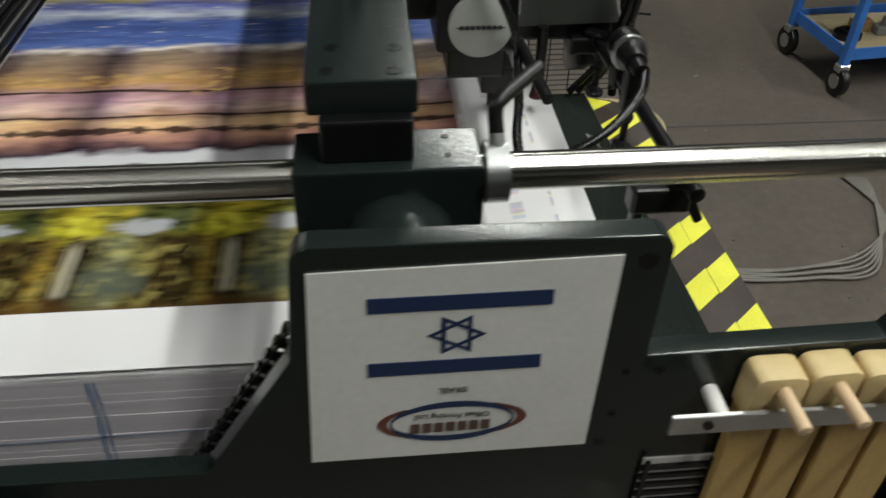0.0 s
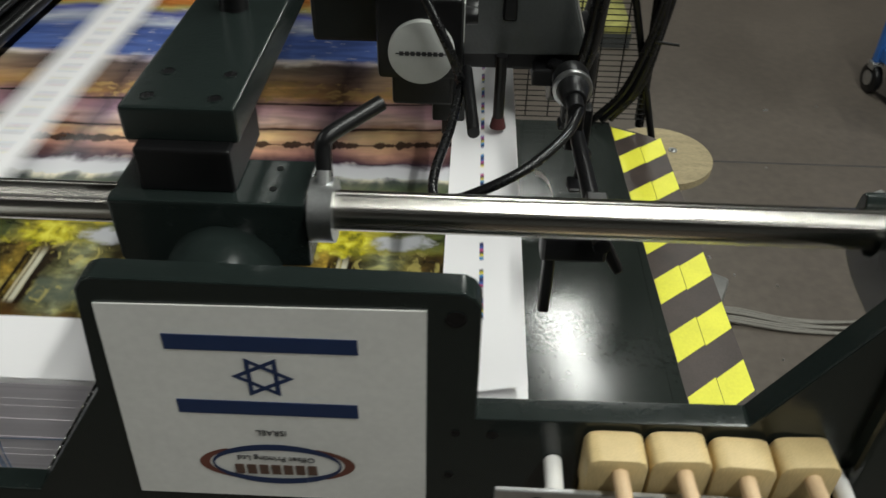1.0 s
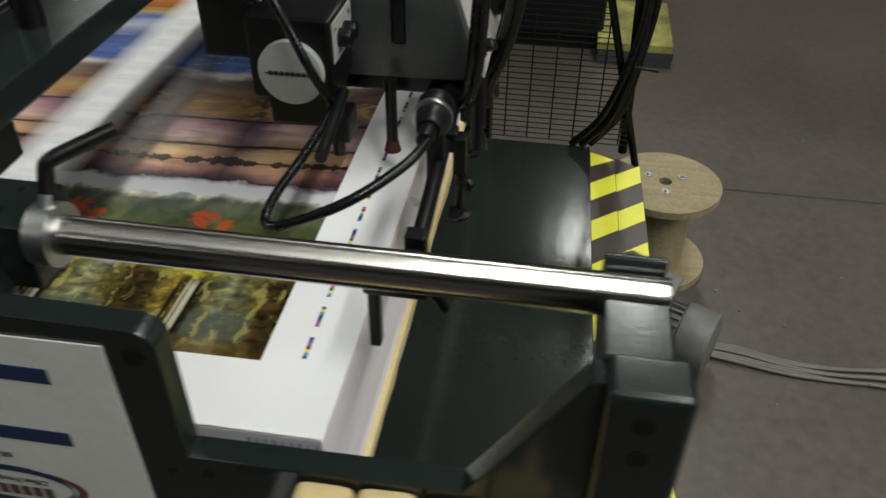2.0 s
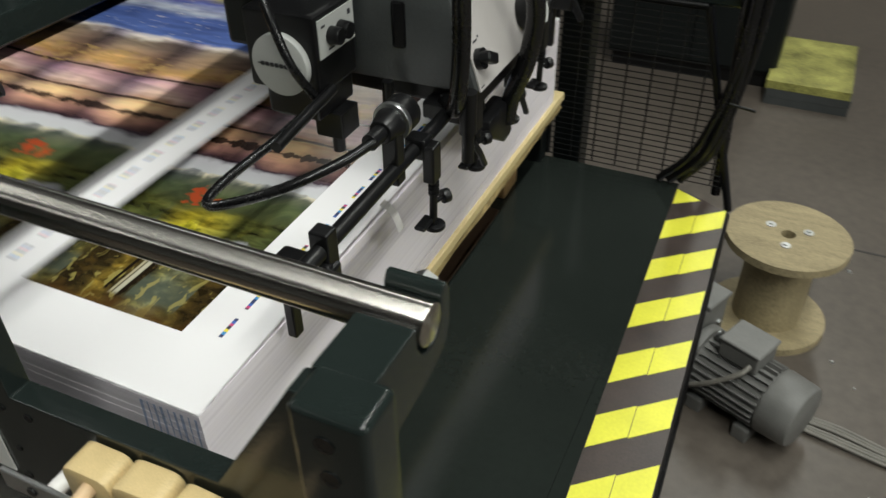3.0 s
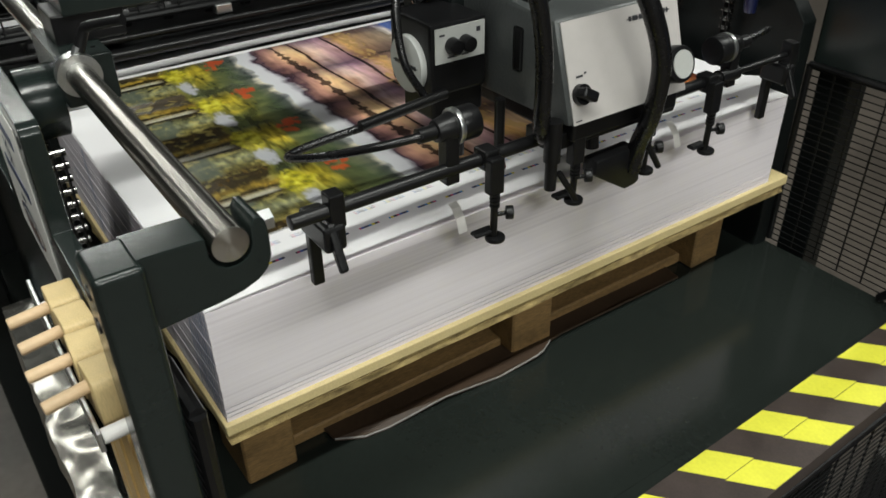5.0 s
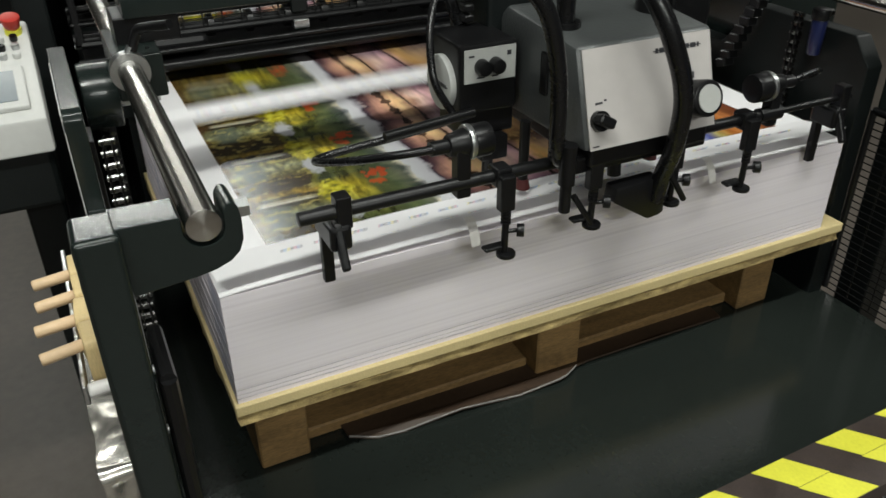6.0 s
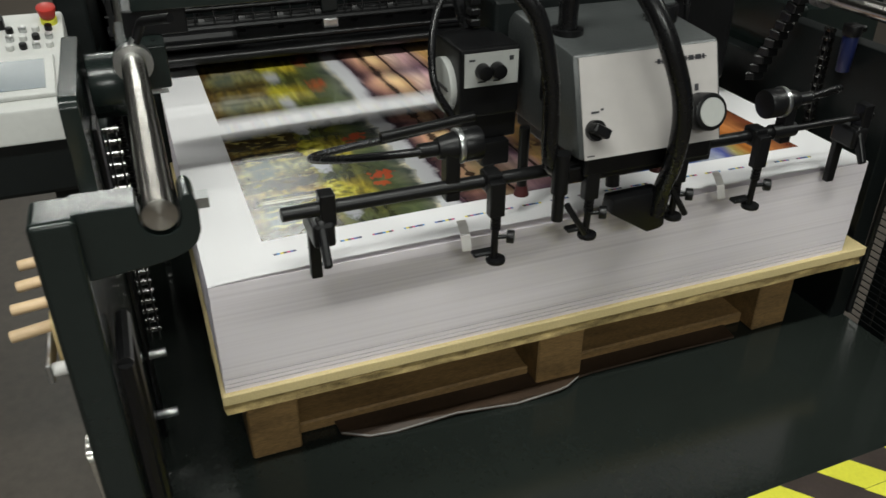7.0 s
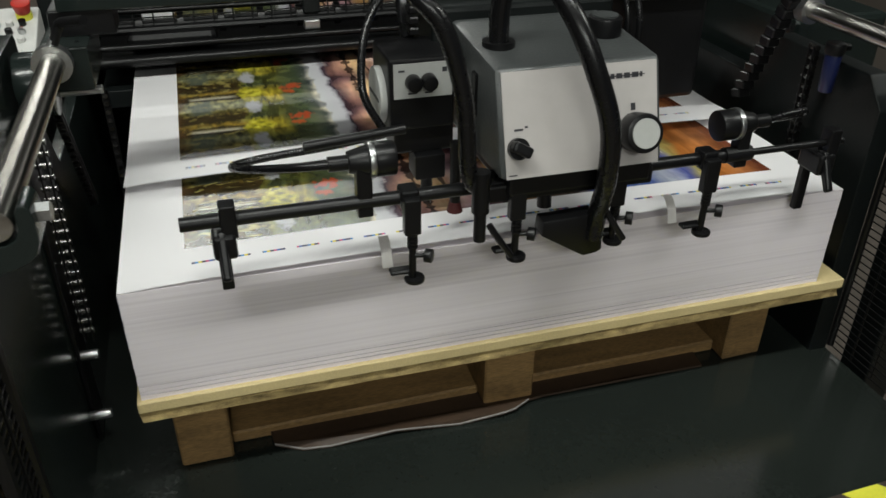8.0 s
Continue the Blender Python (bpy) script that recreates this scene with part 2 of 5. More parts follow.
# sheet: 0.74 m in the feeding direction (x), 1.02 m wide (y); its origin is its tail corner
SHEET_L, SHEET_W = 0.74, 1.02


def print_material():
    """A glossy printed sheet: rows of landscape pictures with white margins and a colour control strip along the tail."""
    m = bpy.data.materials.new("printed_sheet")
    m.use_nodes = True
    nt = m.node_tree
    n, ln = nt.nodes, nt.links
    bs = n["Principled BSDF"]
    tc = n.new("ShaderNodeTexCoord")
    sep = n.new("ShaderNodeSeparateXYZ")
    ln.new(tc.outputs["Object"], sep.inputs[0])
    X, Y = sep.outputs["X"], sep.outputs["Y"]

    def op(kind, a, b=None, c=None):
        k = n.new("ShaderNodeMath")
        k.operation = kind
        for i, v in enumerate((a, b, c)):
            if v is None:
                continue
            if isinstance(v, (int, float)):
                k.inputs[i].default_value = v
            else:
                ln.new(v, k.inputs[i])
        return k.outputs[0]

    def noise_tex(scale, stretch, detail=5, dist=0.0):
        mp = n.new("ShaderNodeMapping")
        mp.inputs["Scale"].default_value = (*stretch, 1)
        ln.new(tc.outputs["Object"], mp.inputs["Vector"])
        k = n.new("ShaderNodeTexNoise")
        k.inputs["Scale"].default_value, k.inputs["Detail"].default_value, k.inputs["Distortion"].default_value = scale, detail, dist
        ln.new(mp.outputs[0], k.inputs["Vector"])
        return k.outputs["Fac"]

    def ramp(fac, stops, hard=False):
        k = n.new("ShaderNodeValToRGB")
        el = k.color_ramp.elements
        k.color_ramp.interpolation = "CONSTANT" if hard else "LINEAR"
        while len(el) < len(stops):
            el.new(0.5)
        for q, (p, col) in zip(el, stops):
            q.position, q.color = p, (*col, 1)
        ln.new(fac, k.inputs[0])
        return k.outputs[0]

    def mix(f, a, b, blend="MIX"):
        k = n.new("ShaderNodeMix")
        k.data_type, k.blend_type = "RGBA", blend
        for i, v in ((0, f), (6, a), (7, b)):
            if isinstance(v, (int, float)):
                k.inputs[i].default_value = v
            elif isinstance(v, tuple):
                k.inputs[i].default_value = (*v, 1)
            else:
                ln.new(v, k.inputs[i])
        return k.outputs[2]

    def inside(v, lo, hi):
        return op("MULTIPLY", op("GREATER_THAN", v, lo), op("LESS_THAN", v, hi))

    v = op("DIVIDE", op("SUBTRACT", Y, 0.079), 0.875)
    big = noise_tex(9, (0.8, 1.6), 4)
    mid = noise_tex(26, (1.0, 0.8), 5, 0.6)
    fine = noise_tex(85, (0.7, 1.0), 5, 0.4)
    warp = op("ADD", v, op("ADD", op("MULTIPLY", op("SUBTRACT", big, 0.5), 0.07), op("MULTIPLY", op("SUBTRACT", mid, 0.5), 0.035)))
    rows = ramp(warp, [(0.0, (0.10, 0.06, 0.02)), (0.06, (0.13, 0.10, 0.03)), (0.12, (0.30, 0.27, 0.04)), (0.165, (0.34, 0.33, 0.05)),
                       (0.185, (0.30, 0.30, 0.10)), (0.215, (0.10, 0.12, 0.05)), (0.25, (0.07, 0.10, 0.06)), (0.275, (0.10, 0.12, 0.12)),
                       (0.29, (0.62, 0.64, 0.68)), (0.318, (0.60, 0.60, 0.66)), (0.328, (0.05, 0.03, 0.05)), (0.36, (0.40, 0.24, 0.21)),
                       (0.385, (0.58, 0.40, 0.28)), (0.412, (0.62, 0.48, 0.30)), (0.425, (0.30, 0.19, 0.16)), (0.445, (0.55, 0.44, 0.44)), (0.475, (0.44, 0.30, 0.38)),
                       (0.495, (0.30, 0.20, 0.24)), (0.53, (0.48, 0.31, 0.13)), (0.565, (0.28, 0.20, 0.14)), (0.63, (0.17, 0.15, 0.14)),
                       (0.645, (0.56, 0.56, 0.60)), (0.665, (0.09, 0.15, 0.42)), (0.76, (0.06, 0.10, 0.30)), (0.80, (0.46, 0.50, 0.60)),
                       (0.84, (0.08, 0.10, 0.34)), (0.875, (0.34, 0.30, 0.10)), (0.90, (0.40, 0.14, 0.03)), (0.94, (0.46, 0.18, 0.06)), (1.0, (0.14, 0.04, 0.02))])
    # four pictures side by side in every row: u runs from 0 to 1 across each one
    u = op("FRACT", op("DIVIDE", op("SUBTRACT", -0.082, X), 0.162))
    uw = op("ADD", u, op("MULTIPLY", op("SUBTRACT", mid, 0.5), 0.22))

    def soft(val, lo, hi):
        k = n.new("ShaderNodeMapRange")
        k.interpolation_type = "SMOOTHSTEP"
        k.inputs["From Min"].default_value, k.inputs["From Max"].default_value = lo, hi
        ln.new(val, k.inputs["Value"])
        return k.outputs[0]

    def blob(cu, ru, cv, rv, rag=1.2):
        du = op("DIVIDE", op("SUBTRACT", u, cu), ru)
        dv = op("DIVIDE", op("SUBTRACT", v, cv), rv)
        r = op("ADD", op("ADD", op("MULTIPLY", du, du), op("MULTIPLY", dv, dv)), op("MULTIPLY", op("SUBTRACT", op("ADD", op("MULTIPLY", mid, 0.35), op("MULTIPLY", fine, 0.65)), 0.5), rag * 7))
        return op("MULTIPLY", op("SUBTRACT", 1.0, soft(r, 0.4, 1.4)), 0.9)

    # forest: dark bank, misty glade, pale and golden trunks, and a brown floor with fallen leaves
    wood = ramp(uw, [(0.0, (0.030, 0.020, 0.008)), (0.13, (0.045, 0.030, 0.010)), (0.24, (0.11, 0.10, 0.035)), (0.38, (0.21, 0.22, 0.13)), (0.52, (0.12, 0.12, 0.055)),
                     (0.60, (0.02, 0.014, 0.008)), (0.72, (0.05, 0.035, 0.012)), (0.80, (0.24, 0.165, 0.03)), (0.90, (0.05, 0.035, 0.012)), (1.0, (0.028, 0.02, 0.008))])
    wood = mix(1.0, wood, ramp(fine, [(0.3, (0.35, 0.35, 0.35)), (0.52, (1, 1, 1)), (0.7, (2.2, 2.1, 1.6))]), "MULTIPLY")
    glade = op("MULTIPLY", inside(u, 0.16, 0.58), soft(op("ABSOLUTE", op("SUBTRACT", v, 0.045)), 0.03, 0.012))
    wood = mix(op("MULTIPLY", glade, 0.75), wood, (0.085, 0.105, 0.085))
    leafy = noise_tex(55, (1.4, 0.7), 3, 0.8)
    wood = mix(op("MULTIPLY", soft(leafy, 0.57, 0.64), 0.55), wood, (0.44, 0.38, 0.12))
    for cu, half, col in ((0.655, 0.018, (0.50, 0.48, 0.38)), (0.695, 0.010, (0.42, 0.38, 0.26)), (0.62, 0.014, (0.015, 0.010, 0.006)), (0.755, 0.012, (0.015, 0.010, 0.006))):
        stem = soft(op("ABSOLUTE", op("SUBTRACT", op("ADD", u, op("MULTIPLY", op("SUBTRACT", big, 0.5), 0.03)), cu)), half * 1.5, half * 0.6)
        wood = mix(op("MULTIPLY", stem, op("MULTIPLY", soft(v, 0.018, 0.03), soft(v, 0.128, 0.10))), wood, col)
    wood = mix(op("MULTIPLY", soft(warp, 0.020, -0.004), 0.7), wood, (0.10, 0.048, 0.014))
    pic = mix(soft(warp, 0.150, 0.125), rows, wood)
    # the meadow edge above it: pale water, a yellow bush and a green slope
    slope = mix(1.0, ramp(uw, [(0.0, (0.04, 0.05, 0.02)), (0.3, (0.09, 0.10, 0.03)), (0.55, (0.30, 0.27, 0.04)), (0.75, (0.36, 0.30, 0.03)), (1.0, (0.05, 0.06, 0.03))]),
                ramp(noise_tex(48, (0.5, 1.6), 4, 0.5), [(0.35, (0.35, 0.35, 0.35)), (0.65, (1.7, 1.7, 1.6))]), "MULTIPLY")
    pic = mix(op("MULTIPLY", soft(warp, 0.125, 0.150), soft(warp, 0.222, 0.205)), pic, slope)
    gold = ramp(noise_tex(70, (1.0, 0.8), 4, 0.4), [(0.36, (0.12, 0.12, 0.015)), (0.5, (0.42, 0.38, 0.02)), (0.66, (0.70, 0.66, 0.08))])
    pic = mix(blob(0.30, 0.20, 0.150, 0.016, 0.6), pic, (0.42, 0.43, 0.48))
    pic = mix(blob(0.72, 0.20, 0.150, 0.024, 1.2), pic, gold)
    pic = mix(op("MULTIPLY", inside(warp, 0.18, 0.29), 0.7), pic, ramp(mid, [(0.32, (0.25, 0.25, 0.28)), (0.5, (0.8, 0.75, 0.6)), (0.68, (1.9, 1.6, 1.0))]), "MULTIPLY")
    # red bushes before white water
    pic = mix(blob(0.86, 0.10, 0.238, 0.020, 1.4), pic, (0.42, 0.062, 0.02))
    pic = mix(blob(0.70, 0.06, 0.228, 0.012, 1.2), pic, (0.45, 0.080, 0.02))
    # dark tree lines along the horizons of the evening rows
    for v0, tall, stretch in ((0.380, 0.011, 62), (0.424, 0.003, 12), (0.500, 0.003, 14)):
        height = op("MULTIPLY", soft(noise_tex(stretch, (1.0, 0.02), 4), 0.36, 0.66), tall)
        line = soft(op("SUBTRACT", op("ABSOLUTE", op("SUBTRACT", op("ADD", v, op("MULTIPLY", op("SUBTRACT", big, 0.5), 0.03)), v0)), height), 0.003, 0.0)
        pic = mix(op("MULTIPLY", line, 0.9), pic, (0.02, 0.013, 0.013))
    streak = noise_tex(24, (0.5, 2.4), 5, 0.5)
    pic = mix(op("MULTIPLY", inside(v, 0.33, 1.0), 0.30), pic, ramp(streak, [(0.34, (0.08, 0.07, 0.09)), (0.5, (0.5, 0.5, 0.5)), (0.66, (0.95, 0.93, 0.9))]), "OVERLAY")
    pic = mix(op("MULTIPLY", inside(v, 0.33, 0.66), 0.85), pic, ramp(uw, [(0.0, (0.22, 0.17, 0.22)), (0.22, (1.0, 0.82, 0.75)), (0.50, (1.75, 1.55, 1.25)), (0.74, (1.5, 1.35, 1.2)), (0.90, (0.6, 0.5, 0.6)), (1.0, (0.22, 0.17, 0.22))]), "MULTIPLY")
    ridge = ramp(noise_tex(50, (0.9, 1.4), 5, 0.8), [(0.50, (0, 0, 0)), (0.58, (1, 1, 1))])
    pic = mix(op("MULTIPLY", inside(warp, 0.505, 0.57), op("MULTIPLY", ridge, 0.8)), pic, (0.46, 0.30, 0.12))
    spark = ramp(noise_tex(60, (0.5, 2.2), 4), [(0.63, (0, 0, 0)), (0.68, (1, 1, 1))])
    pic = mix(op("MULTIPLY", inside(v, 0.64, 0.88), op("MULTIPLY", spark, 0.7)), pic, (0.62, 0.58, 0.58))
    pic = mix(1.0, pic, (0.95, 0.93, 0.90), "MULTIPLY")
    area = op("MULTIPLY", inside(v, 0.0, 1.0), inside(X, -SHEET_L + 0.012, -0.082))
    white = (0.80, 0.785, 0.80)
    col = mix(area, white, pic)
    # colour control strip
    cell = op("FRACT", op("MULTIPLY", Y, 23.0))
    patch = ramp(op("FRACT", op("MULTIPLY", Y, 35.7)), [(0.0, (0.02, 0.03, 0.10)), (0.25, (0.05, 0.25, 0.55)), (0.4, (0.75, 0.62, 0.05)),
                                                      (0.55, (0.03, 0.03, 0.05)), (0.72, (0.55, 0.06, 0.18)), (0.85, (0.05, 0.12, 0.40))], True)
    strip = op("MULTIPLY", inside(X, -0.0438, -0.0394), op("MULTIPLY", op("LESS_THAN", cell, 0.66), inside(v, 0.0, 1.0)))
    col = mix(strip, col, patch)
    ln.new(col, bs.inputs["Base Color"])
    rg = n.new("ShaderNodeMapRange")
    rg.inputs["To Min"].default_value, rg.inputs["To Max"].default_value = 0.5, 0.21
    bs.inputs["Specular IOR Level"].default_value = 0.4
    ln.new(area, rg.inputs["Value"])
    ln.new(rg.outputs[0], bs.inputs["Roughness"])
    return m


PRINT = print_material()

# ---- the hall ----
def slab(name, x0, x1, y0, y1, z0, z1, material, label, category):
    bm = bmesh.new()
    box(bm, x0, x1, y0, y1, z0, z1)
    me = bpy.data.meshes.new(name)
    bm.to_mesh(me)
    bm.free()
    me.materials.append(material)
    return tagged(new(name, me), label, category, kind="structure")


GROUND = -0.30
slab("floor", -10, 8, -6, 9, -0.5, GROUND, CONCRETE, "grey-brown sealed concrete floor of a printing hall", "floor")
slab("ceiling", -10, 8, -6, 9, 5.2, 5.4, CEILING, "pale grey sheet-metal hall ceiling", "ceiling")
slab("wall_north", -10, 8, 9, 9.2, -0.5, 5.4, WALLPAINT, "plain painted hall wall", "wall")
slab("wall_south", -10, 8, -6.2, -6, -0.5, 5.4, WALLPAINT, "plain painted hall wall", "wall")
slab("wall_west", -10.2, -10, -6.2, 9.2, -0.5, 5.4, WALLPAINT, "plain painted hall wall", "wall")
slab("wall_east", 8, 8.2, -6.2, 9.2, -0.5, 5.4, WALLPAINT, "plain painted hall wall", "wall")
slab("floor_joint", 0.3, 8, 2.586, 2.594, GROUND, GROUND + 0.0015, SEAM, "dark joint cut across the concrete floor", "floor joint")

for fx, fy, fl, watt in FIXTURES:
    fix = thing("ceiling_light", 0, 0, 0, "long suspended fluorescent ceiling light with white housing", "ceiling light", "hall ceiling lights")
    skew = 11.5 if fy > 4.7 else 0
    fix.matrix_basis = pose(fx, fy, LAMP_Z, 0, 0, skew)
    bm = bmesh.new()
    prism(bm, [(-0.11, 0.03), (-0.05, 0.09), (0.05, 0.09), (0.11, 0.03)], -fl / 2, fl / 2)
    part("housing", bm, WHITE, fix)
    for dx in (-0.05, 0.05):
        bm = bmesh.new()
        cyl(bm, (dx, -fl / 2 + 0.03, 0.012), (dx, fl / 2 - 0.03, 0.012), 0.014, seg=12)
        part("tube", bm, TUBE, fix)
    for dy in (-fl / 2 + 0.2, fl / 2 - 0.2):
        bm = bmesh.new()
        cyl(bm, (0, dy, 0.09), (0, dy, 5.2 - LAMP_Z), 0.004, seg=8)
        part("hanger", bm, ZINC, fix)
    lamp = bpy.data.lights.new("fluorescent_light", "AREA")
    lamp.shape, lamp.size, lamp.size_y, lamp.energy, lamp.color = "RECTANGLE", 0.14, fl, watt, (0.945, 0.98, 0.92)
    lo = new("fluorescent_light", lamp)
    lo.matrix_basis = pose(fx, fy, LAMP_Z - 0.01, 0, 0, skew)

# ---- feeder platform and its hazard edge ----
PLAT = 0.356
plat = thing("feeder_platform", 0, 0, 0, "dark green painted steel platform under the paper pallet", "platform")
bm = bmesh.new()
prism(bm, [(-0.9, PLAT - 0.03), (0.52, PLAT - 0.03), (0.52, PLAT), (-0.9, PLAT)], 0.40, 1.682)
part("deck", bm, PLATFORM, plat)
bm = bmesh.new()
for zz in (PLAT - 0.03, PLAT):
    bm.faces.new([bm.verts.new((x, y, zz)) for x, y in ((0.5205, 1.63), (0.5205, 0.40), (0.5553, 0.40))])
bmesh.ops.bridge_loops(bm, edges=list(bm.edges))
bmesh.ops.recalc_face_normals(bm, faces=bm.faces)
part("deck_rim", bm, PLATFORM, plat)
bm = bmesh.new()
box(bm, -0.9, 0.50, 0.42, 1.67, GROUND, PLAT - 0.03)
part("skirt", bm, DARK, plat)
# the outer strip of the deck runs a little askew
A, B = Vector((0.5195, 1.664, 0)), Vector((0.556, 0.38, 0))
along = (B - A).normalized()
across = Vector((-along.y, along.x, 0))
if across.x < 0:
    across = -across
WIDE = 0.104


def strip_quad(bm, s0, s1, w0, w1, slant, z0, z1):
    """A slanted slab on the strip: s along it, w across it."""
    pts = [A + along * (s0 + slant * w0) + across * w0, A + along * (s0 + slant * w1) + across * w1,
           A + along * (s1 + slant * w1) + across * w1, A + along * (s1 + slant * w0) + across * w0]
    low = [bm.verts.new((p.x, p.y, z0)) for p in pts]
    top = [bm.verts.new((p.x, p.y, z1)) for p in pts]
    bm.faces.new(top)
    bm.faces.new(low[::-1])
    for i in range(4):
        bm.faces.new((low[i], low[(i + 1) % 4], top[(i + 1) % 4], top[i]))
    bmesh.ops.recalc_face_normals(bm, faces=bm.faces)


bm = bmesh.new()
pts = [A, A + along * 0.02 + across * 0.05, A + along * 0.045 + across * 0.09, A + along * 0.075 + across * WIDE, A + along * 1.29 + across * WIDE, A + along * 1.29]
low = [bm.verts.new((p.x, p.y, PLAT - 0.03)) for p in pts]
top = [bm.verts.new((p.x, p.y, PLAT)) for p in pts]
bm.faces.new(top)
bm.faces.new(low)
for i in range(len(pts)):
    bm.faces.new((low[i], low[(i + 1) % len(pts)], top[(i + 1) % len(pts)], top[i]))
bmesh.ops.recalc_face_normals(bm, faces=bm.faces)
part("edge_plate", bm, BLACK_TAPE, plat, "deck edge covered with black tape")
STRIPE0, PITCH, SLANT = 0.126, 0.131, -0.80
STRIPE = 0.062
for k in range(9):
    s = STRIPE0 + PITCH * k
    for w0, w1, d in ((0.001, 0.0515, 0.0), (0.0525, WIDE - 0.001, 0.003)):
        bm = bmesh.new()
        strip_quad(bm, s + d, s + d + STRIPE, w0, w1, SLANT, PLAT + 0.0003, PLAT + 0.0010)
        part("hazard_stripe", bm, YELLOW, plat, "yellow hazard tape stripe")
bm = bmesh.new()
pts = [A + along * 0.004 + across * 0.002, A + along * 0.030 + across * 0.052, A + along * 0.062 + across * 0.002]
f = bm.faces.new([bm.verts.new((p.x, p.y, PLAT + 0.0008)) for p in pts])
bmesh.ops.recalc_face_normals(bm, faces=bm.faces)
part("hazard_stripe", bm, YELLOW, plat, "yellow hazard tape stripe")

# ---- pallet, chipboard and paper pile ----
TAIL, NEAR = 0.272, 0.562
FAR = NEAR + SHEET_W
TOP = 0.700
pallet = thing("pallet", 0, 0, PLAT, "rough pine pallet carrying the paper pile", "pallet")


def rough_box(x0, x1, y0, y1, z0, z1, name, material, parent, label=""):
    bm = bmesh.new()
    box(bm, x0, x1, y0, y1, z0, z1, 0.003, 1)
    for v in bm.verts:
        v.co += 0.0016 * noise.noise_vector(v.co * 23)
    return part(name, bm, material, parent, label)


for bx in (0.215, -0.15, -0.5):
    rows = ((0.586, 0.660), (1.050, 1.132), (1.484, 1.559))
    for by0, by1 in rows:
        rough_box(bx - 0.10, bx, by0, by1, 0.0, 0.130, "block", PINE, pallet)
    for (_, by0), (by1, _) in zip(rows, rows[1:]):
        rough_box(bx - 0.095, bx - 0.028, by0 + 0.001, by1 - 0.001, 0.0, 0.022, "bottom_board", PINE, pallet)
for k in range(6):
    x1 = 0.198 - k * 0.120
    rough_box(x1 - 0.1, x1, 0.585, 1.565, 0.130, 0.149, "deck_board", PINE, pallet)

board = thing("chipboard_sheet", 0, 0, PLAT + 0.149, "thick chipboard sheet with a rough crumbly edge under the paper pile", "chipboard")
bm = bmesh.new()
box(bm, -0.52, 0.277, 0.558, 1.628, 0, 0.0165, 0.0)
rim = [e for e in bm.edges]
bmesh.ops.subdivide_edges(bm, edges=rim, cuts=24, use_grid_fill=True)
for v in bm.verts:
    if v.co.z < 0.014:
        v.co += Vector((0.006, 0.005, 0.003)) * noise.noise(v.co * 40)
ob = part("board", bm, CHIP, board)
bm = bmesh.new()
box(bm, -0.52, 0.279, 0.556, 1.630, 0.0165, 0.0325, 0.0012, 1)
part("top_skin", bm, CHIPTOP, board, "smooth yellowish top skin of the chipboard")
BOARD_TOP = PLAT + 0.149 + 0.0325

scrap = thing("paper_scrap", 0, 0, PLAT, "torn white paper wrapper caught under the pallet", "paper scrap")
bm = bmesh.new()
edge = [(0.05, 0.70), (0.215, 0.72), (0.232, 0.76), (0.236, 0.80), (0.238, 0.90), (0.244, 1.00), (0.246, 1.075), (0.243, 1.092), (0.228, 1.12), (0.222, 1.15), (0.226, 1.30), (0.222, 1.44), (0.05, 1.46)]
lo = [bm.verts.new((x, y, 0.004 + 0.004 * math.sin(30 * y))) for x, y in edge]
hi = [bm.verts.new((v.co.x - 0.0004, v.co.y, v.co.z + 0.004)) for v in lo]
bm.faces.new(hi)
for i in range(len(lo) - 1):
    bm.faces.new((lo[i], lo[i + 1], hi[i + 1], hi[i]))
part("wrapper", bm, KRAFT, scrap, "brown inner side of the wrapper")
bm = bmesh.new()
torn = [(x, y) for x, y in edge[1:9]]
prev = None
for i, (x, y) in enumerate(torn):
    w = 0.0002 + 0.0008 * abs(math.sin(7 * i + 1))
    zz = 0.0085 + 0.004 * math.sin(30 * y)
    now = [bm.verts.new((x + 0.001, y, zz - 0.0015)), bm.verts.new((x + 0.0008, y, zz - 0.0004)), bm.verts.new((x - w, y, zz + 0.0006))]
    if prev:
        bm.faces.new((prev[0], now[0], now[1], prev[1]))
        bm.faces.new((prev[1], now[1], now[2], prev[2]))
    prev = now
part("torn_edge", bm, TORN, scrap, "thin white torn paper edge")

pile = thing("paper_pile", 0, 0, 0, "tall pile of white paper sheets waiting in the feeder", "paper pile")
layers = []
z = BOARD_TOP
rnd = random.Random(4)
while z < TOP - 0.0005:
    i = len(layers)
    h = (0.006, 0.0015, 0.005, 0.0013, 0.006, 0.0013)[i] if i < 6 else min((0.009, 0.012, 0.007, 0.010, 0.008)[i % 5], TOP - z)
    layers.append((z, z + h))
    z += h
for i, (z0, z1) in enumerate(layers):
    jx, jy = rnd.uniform(-0.00007, 0.00007), rnd.uniform(-0.0005, 0.0002)
    if i in (1, 3, 5):
        jx -= 0.007
    bm = bmesh.new()
    box(bm, TAIL - SHEET_L + jx, TAIL + jx, NEAR + jy, FAR + jy, z0, z1)
    part("paper_layer", bm, STACK, pile)
